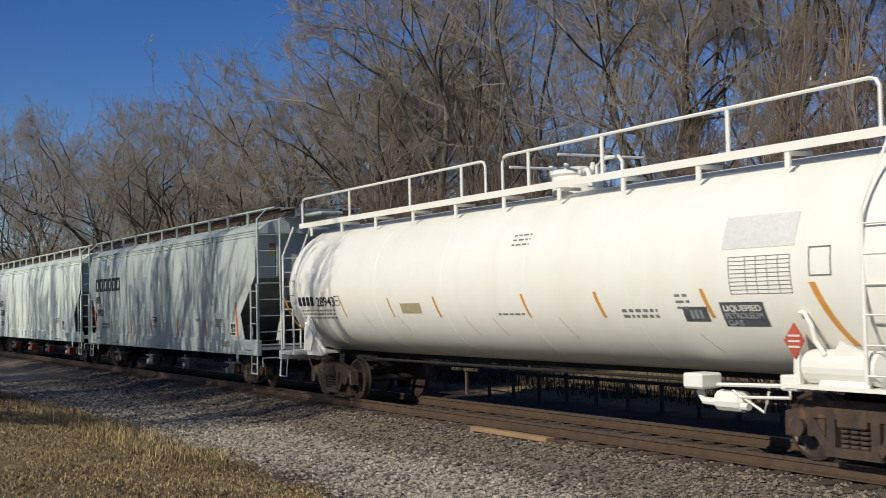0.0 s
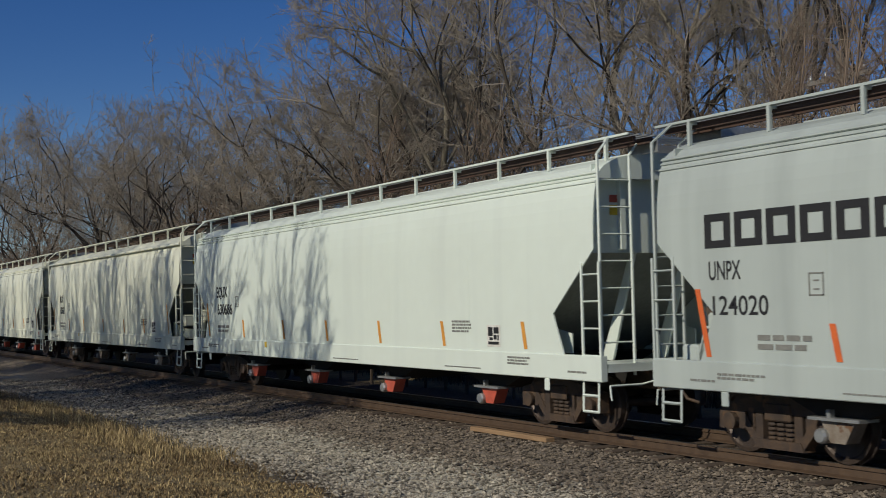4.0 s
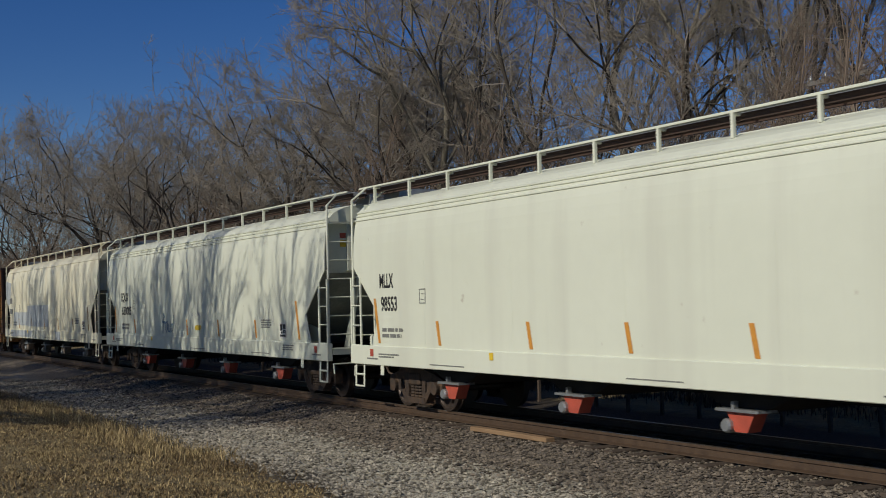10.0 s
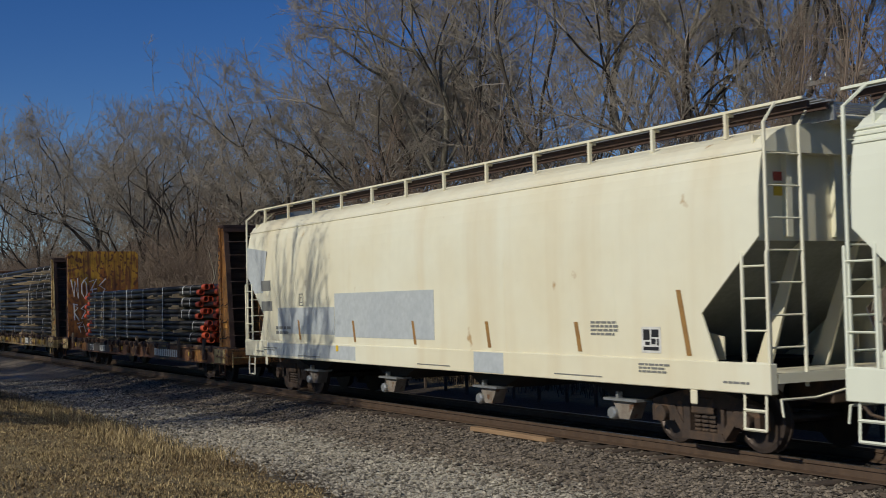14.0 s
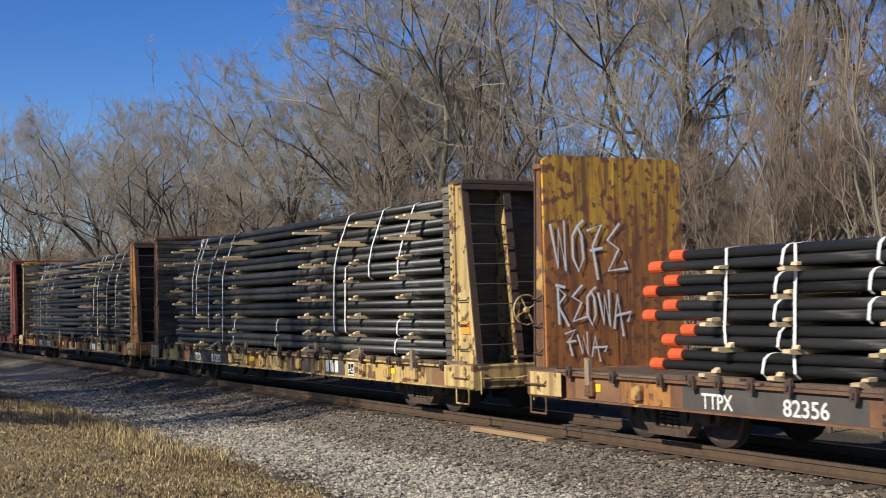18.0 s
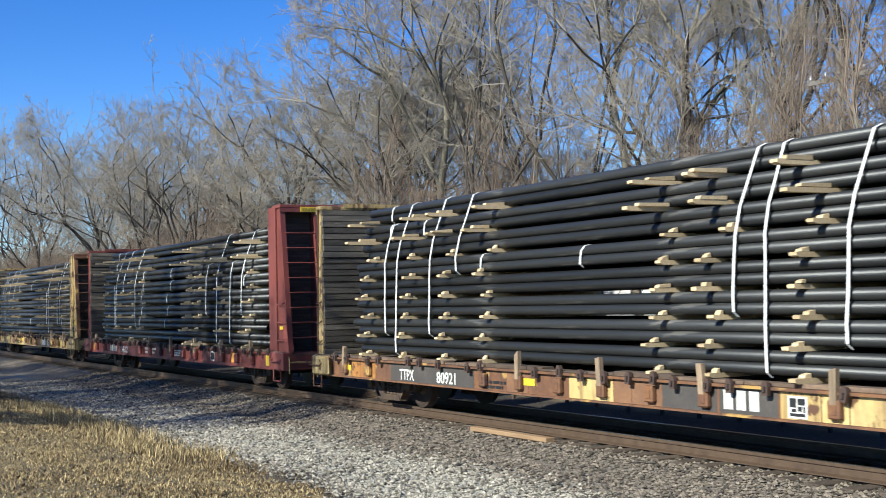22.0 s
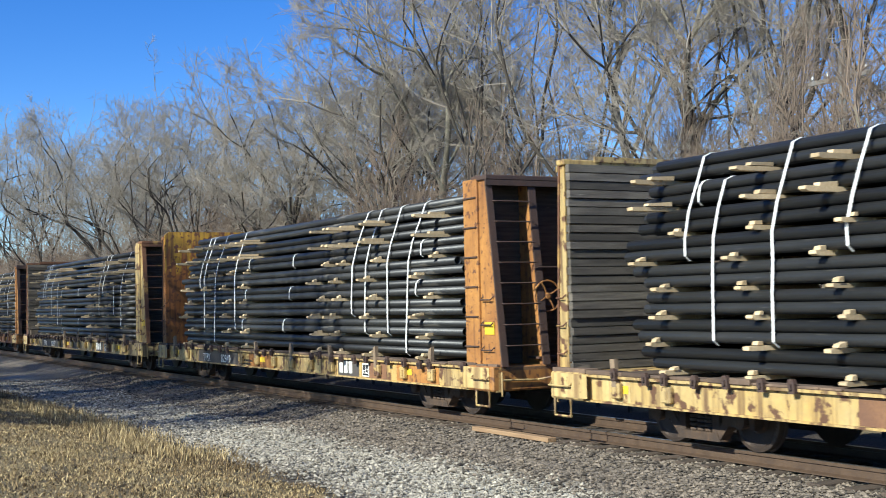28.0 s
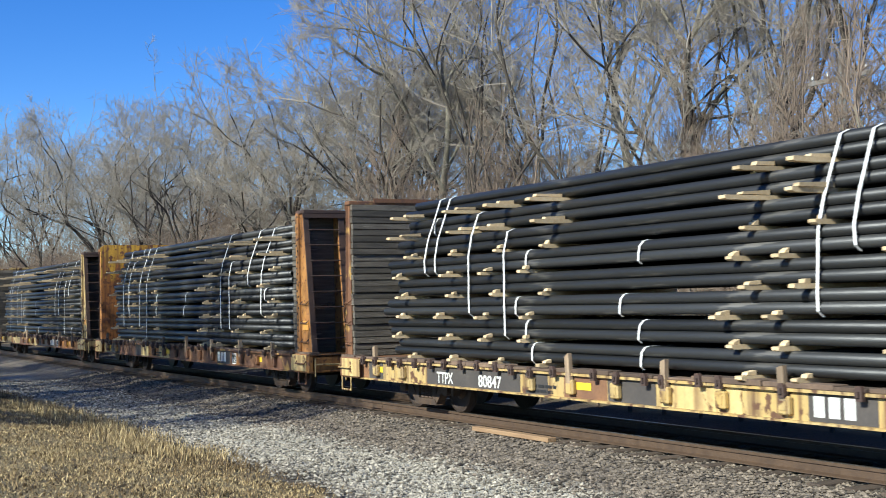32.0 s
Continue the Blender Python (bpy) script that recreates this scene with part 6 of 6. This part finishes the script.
def bundle_kind(key):
    """One strapped bundle of pipes, two high; its near side at y = 0, its middle at x = 0.
    key: side, variant, and 'capped' for the short load or 'top' for the narrower bundles of the upper layers."""
    if key in BUNDLES:
        return BUNDLES[key]
    rnd = random.Random(hash_of(key))
    ob = thing("pipe_bundle", "strapped bundle of long black steel pipes on wood dunnage", "pipes", "pipe bundles on the flat cars")
    side, sort = key[0], key[2]
    short, narrow = sort == "capped", sort == "top"
    n_len = LOAD_LEN_SHORT if short else LOAD_LEN
    cols = 5 if narrow else 8 if short else 7
    D = 0.146 if short else D_PIPE
    bm = B()
    one_pipe(bm, -n_len / 2, n_len / 2, D / 2, 0, D, 12)
    pm = mesh("pipe", bm, M_PIPE)
    for p in pm.polygons:
        p.use_smooth = len(p.vertices) == 4
    jit = 0.5 if short else 0.28
    for r in range(2):
        x, y, z = rnd.uniform(-jit, jit) * 0.8 - (0.15 if short else 0), 0 if side == "near" else cols * D, D * (r + 0.5)
        twin("pipe", pm, ob, pose(x, y, z))
        if short:
            for e in (-1, 1):
                cap(ob, x + e * n_len / 2, e, y + D / 2, z)
    shift = {(c, r): rnd.uniform(-jit, jit) + (0.25 if short else 0) for c in range(cols) for r in range(2)}
    o = part("bundle_core", pipe_rows(cols, 2, D, n_len, shift), M_PIPE, ob)
    y0 = D if side == "near" else 0
    o.matrix_basis = pose(0, y0, 0)
    tagged(o, "black pipes packed side by side", kind="stuff")
    if short:
        for (c, r), j in shift.items():
            cap(ob, j + n_len / 2, 1, y0 + (c + 0.5) * D, (r + 0.5) * D)
    # dunnage under the bundle: a bearer and a wedge on its end
    for u in (-8.0, -6.05, -4.69, -3.12, 1.79, 2.96, 4.72, 7.04):
        u += rnd.uniform(-0.22, 0.22)
        if short and abs(u) > 6.2:
            continue
        y0 = -0.16 - rnd.random() * 0.16 - (0.34 + 0.2 * rnd.random() if narrow else 0)
        bm = B()
        t = rnd.uniform(-0.012, 0.012)
        h = rnd.uniform(0.052, 0.068)
        solid(bm, [(y0, -0.004 - h * 0.8 + t), (y0 + 0.05, -0.070 + t * 0.5), (1.28, -0.070), (1.28, -0.004), (y0 + 0.03, -0.004 + t), (y0, -0.012 + t)], "x", u - rnd.uniform(0.05, 0.075), u + rnd.uniform(0.05, 0.075))
        d = part("dunnage", bm, M_WOOD, ob)
        if side == "far":
            continue
        bm = B()
        w, q = rnd.uniform(-0.05, 0.06), y0 * rnd.uniform(0.35, 0.75) - (0.1 if narrow else 0)
        solid(bm, [(q, 0.0), (-0.012, 0.0), (-0.014, rnd.uniform(0.05, 0.07)), (q + 0.02, rnd.uniform(0.03, 0.055))], "x", u + w - 0.05, u + w + 0.055)
        part("wedge", bm, M_WOOD, d)
    # bands round this bundle alone
    for u in (-7.0, -5.3, -3.8, -0.4, 3.5, 4.6, 5.6, 6.3):
        if rnd.random() < (0.5 if short else 0.22):
            strap(ob, u + rnd.uniform(-0.5, 0.5), -0.03, 2 * D + 0.004, rnd)
    return BUNDLES.setdefault(key, ob)


def hash_of(key):
    return sum(ord(c) * (i + 3) for i, c in enumerate(str(key)))


def band(bm, pts, w=0.024):
    """A flat woven band along a line of points."""
    prev = None
    for x, y, z in pts:
        row = [bm.verts.new((x - w, y, z)), bm.verts.new((x + w, y, z)), bm.verts.new((x + w, y + 0.004, z - 0.003)), bm.verts.new((x - w, y + 0.004, z - 0.003))]
        if prev:
            for k in range(4):
                bm.faces.new((prev[k], prev[(k + 1) % 4], row[(k + 1) % 4], row[k]))
        prev = row


def strap(ob, u, z0, z1, rnd):
    """A woven band up the near side of one bundle, leaning a little, and over its top."""
    bm = B()
    l = rnd.uniform(0.02, 0.10)
    band(bm, [(u - l * 0.3, 0.05, z0), (u - l * 0.35, -0.012, z0 + 0.05), (u - l * 0.1, -0.022, z0 + (z1 - z0) * 0.4), (u + l * 0.25, -0.02, z0 + (z1 - z0) * 0.75), (u + l * 0.8, 0.01, z1 - 0.02), (u + l * 1.2, 0.06, z1), (u + l * 1.4, 0.5, z1)])
    part("strap", bm, M_STRAP, ob)


SETBACK = (0.0, 0.0, 0.0, 0.0, 0.0, 0.08, 0.22, 0.36)     # how far each layer's near side stands in from the lowest one


def load(front, rear, layers, seed):
    """Layers of bundles, two side by side, the upper ones narrower."""
    rnd = random.Random(seed)
    tall = layers > 6
    mid = (front + rear) / 2 + 0.38 if tall else front - 10.75
    pitch = 0.397 if tall else 0.355       # height of one layer with its dunnage
    for i in range(layers):
        back = SETBACK[i]
        for side in ("near", "far"):
            src = bundle_kind((side, rnd.randrange(3), "top") if back > 0.1 else (side, rnd.randrange(4), "full") if tall else (side, rnd.randrange(2), "capped"))
            z = 1.13 + i * pitch
            y = (-1.36 + back if side == "near" else 0.06) + rnd.uniform(-0.02, 0.02)
            x = mid + rnd.uniform(-0.30, 0.30)
            ob = copy_thing(src, pose(x, TRACK_Y + y, z))
            LOADS.append((ob, x, y, z))
    # long bands over several layers, following the step of the upper ones
    for u in (-7.1, -6.6, -5.5, -4.2, 3.4, 4.1, 5.5, 6.4) if tall else (-5.9, -4.4, -3.0, -1.2, 1.0, 3.0, 3.3):
        lo = rnd.choice((0, 1, 1, 2, 4)) if tall else rnd.choice((0, 1))
        hi = layers if rnd.random() < 0.8 else layers - rnd.choice((1, 2, 3))
        if hi - lo < 2:
            continue
        ob = thing("load_strap", "white woven strap drawn round a stack of pipe bundles", "strap", "straps round the pipe loads")
        l, pts = rnd.uniform(0.0, 0.045), [(0, 0.05, -0.03), (0, -0.04, 0.04)]
        for i in range(lo, hi):
            pts.append((l * (i - lo) + rnd.uniform(-0.012, 0.012), SETBACK[i] - 0.045, (i - lo) * pitch + 0.28))
        top = (hi - 1 - lo) * pitch + 2 * (D_PIPE if tall else 0.146) + 0.006
        pts += [(pts[-1][0] + 0.05, SETBACK[hi - 1] + 0.05, top), (pts[-1][0] + 0.08, SETBACK[hi - 1] + 0.9, top)]
        bm = B()
        band(bm, pts)
        part("webbing", bm, M_STRAP, ob)
        LOADS.append((ob, mid + u + rnd.uniform(-0.25, 0.25), -1.36, 1.13 + lo * pitch))


def flats():
    spec = [(7, M_BROWN, M_ORANGE, M_BOARD, M_BROWN, M_RUSTSHEET, 5, "rusty brown bulkhead flat car with an orange rear bulkhead"),
            (8, M_YELLOW, M_YELLOW, M_BOARD, M_BROWN, M_BOARD, 8, "chipped yellow bulkhead flat car with rust stains"),
            (9, M_BROWN, M_ORANGE, M_BOARD, M_YELLOW, M_BOARD, 8, "chipped yellow and brown bulkhead flat car"),
            (10, M_OXIDE, M_OXIDE, M_BOARD, M_OXIDE, M_BOARD, 8, "oxide red bulkhead flat car with white lettering"),
            (11, M_YELLOW, M_YELLOW, M_BOARD, M_YELLOW, M_BOARD, 8, "chipped yellow bulkhead flat car with a yellow rear bulkhead"),
            (12, M_YELLOW, M_ORANGE, M_BOARD, M_ORANGE, M_RUSTSHEET, 8, "yellow bulkhead flat car with rusty orange bulkheads"),
            (13, M_YELLOW, M_YELLOW, M_BOARD, M_BROWN, M_BOARD, 8, "rust-stained bulkhead flat car with a yellow front bulkhead"),
            (14, M_BROWN, M_ORANGE, M_BOARD, M_ORANGE, M_RUSTSHEET, 8, "chipped yellow bulkhead flat car with orange bulkheads"),
            (15, M_BROWN, M_YELLOW, M_BOARD, M_YELLOW, M_BOARD, 8, "yellow bulkhead flat car with weathered planks"),
            (16, M_BROWN, M_YELLOW, M_BOARD, M_ORANGE, M_RUSTSHEET, 8, "yellow bulkhead flat car with a rusty orange rear bulkhead")]
    for i, sill, fs, fi, rs, ri, layers, label in spec:
        car, half = flat(label, COUPLINGS[i], COUPLINGS[i + 1], sill, fs, fi, rs, ri, i, edge=M_OXIDE if i == 10 else M_BROWN if i in (11, 13) else M_FLANGE,
                         low=M_PALEYEL if i in (8, 15) else None, ribbed=i in (10, 11, 12, 13, 16), wheel_z=2.25 if i == 12 else 2.0, bare=i == 7, inset={7: 1.85, 10: 2.02, 11: 2.10, 12: 2.0, 13: 2.06, 16: 2.1}.get(i, 2.14))
        load(COUPLINGS[i], COUPLINGS[i + 1], layers, i)
        marks = {7: ("TTPX", "82356"), 8: ("TTPX", "81285"), 9: ("TTPX", "80921"), 12: ("TTPX", "82349"), 13: ("TTPX", "80847")}.get(i)
        if i == 10:
            lettering("546 125", 0.30, -half + 5.95, -1.506, 0.66, car, M_WHITEINK, 0.9, 0.004)
            emblem_letters(car, -half + 4.4, 0.68, 0.25, 4, M_WHITEINK)
            bars(-half + 9.0, -1.504, 0.82, [(1.2, 0.07), (1.1, 0.07)], car, M_WHITEINK, 3)
            bars(-half + 12.2, -1.504, 0.84, [(0.7, 0.04), (0.7, 0.04), (0.6, 0.04)], car, M_WHITEINK, 4)
            for u, m in ((half - 6.65, M_WHITEINK), (half - 2.3, M_YELLOW_INK), (half - 4.9, M_STRIPE), (-half + 5.0, M_STRIPE), (-half + 1.9, M_STRIPE)):
                bm = B()
                box(bm, u, u + 0.34, -1.508, -1.504, 0.66, 0.92)
                part("data_plate", bm, m, car)
            bm = B()
            box(bm, half - 6.61, half - 6.35, -1.511, -1.508, 0.69, 0.89)
            part("emblem", bm, M_INK, car)
            cap = lettering("CAUTION", 0.10, 0, 0, 0, car, M_INK)
            cap.matrix_basis = pose(half - 1.175, -0.9, 4.53, 90, 0, 90)
            bm = B()
            box(bm, half - 1.20, half - 1.182, -0.95, -0.35, 4.51, 4.63)
            part("caution_plate", bm, M_YELLOW_INK, car)
        else:
            pal = {7: (M_RUSTY, M_BROWN, None, M_DARKPATCH, M_ORANGE)}.get(i, (M_PALEYEL, M_YELLOW, M_RUSTY, None, M_ORANGE, M_PALEYEL, M_DARKPATCH, None, M_RUSTY))
            keep = [(-half + 4.75, -half + 8.1), (half - 7.75, half - 6.65)] if marks else [(half - 7.75, half - 6.65)]
            patchwork(car, half, i * 7, pal, keep)
            corner_plates(car, half, M_PALEYEL)
            if marks:
                lettering(marks[0], 0.30, -half + 5.15, -1.506, 0.64, car, M_WHITEINK, 0.85, 0.004)
                lettering(marks[1], 0.30, -half + 6.7, -1.506, 0.64, car, M_WHITEINK, 1.05, 0.004)
            if i != 7:
                emblem_letters(car, half - 7.66, 0.66, 0.26, 3, M_WHITEINK)
                logo(car, half - 6.47, 0.62, 0.33, -1.506)
            bars(-half + 8.3, -1.506, 0.72, [(0.9, 0.05), (0.8, 0.05)], car, M_INK, i)
            for u in (half - 4.6, -1.5, -half + 2.4):
                bm = B()
                box(bm, u, u + 0.42, -1.512, -1.508, 0.74, 0.86)
                part("reflector", bm, M_YELLOW_INK, car)
        if i == 7:
            emblem_letters(car, half - 8.2, 0.66, 0.22, 12, M_WHITEINK)
            scrawl(car, -half + 1.32, M_STRAP)
    for src in BUNDLES.values():
        for o in (*src.children_recursive, src):
            bpy.data.objects.remove(o)


flats()

# ---------------------------------------------------------------- ties


def ties():
    bm = B()
    box(bm, -0.115, 0.115, -1.30, 1.30, -0.18, 0.0, 0.012)
    me = mesh("tie", bm, M_TIE)
    bed = thing("track_bed", "weathered wooden ties under the rails", "railway ties", kind="structure")
    rnd = random.Random(3)
    rest = B()
    for k in range(360):
        x = 4 - k * 0.535
        y, z, a = rnd.uniform(-0.05, 0.05), -0.19 + rnd.uniform(-0.012, 0.004), rnd.uniform(-1.2, 1.2)
        if k < 160:
            twin("tie", me, bed, pose(x, TRACK_Y + y, z, 0, 0, a))
        else:
            box(rest, x - 0.115, x + 0.115, TRACK_Y - 1.3 + y, TRACK_Y + 1.3 + y, z - 0.18, z)
    tagged(part("far_ties", rest, M_TIE, bed), kind="stuff")


ties()

# ---------------------------------------------------------------- what moves


def motions():
    seconds = [float(t) for t in range(33)]
    for car, mid in CARS:
        walk(car, [(t, pose(mid + travel(t), TRACK_Y, 0)) for t in seconds])
    for ob, x, y, z in LOADS:
        walk(ob, [(t, pose(x + travel(t), TRACK_Y + y, z)) for t in seconds])
    turns = [(i / 15, math.degrees(travel(i / 15) / WHEEL_R)) for i in range(481)]
    for w, u in ROLLING:
        walk(w, [(t, pose(u, 0, WHEEL_R, 0, a, 0)) for t, a in turns])


motions()
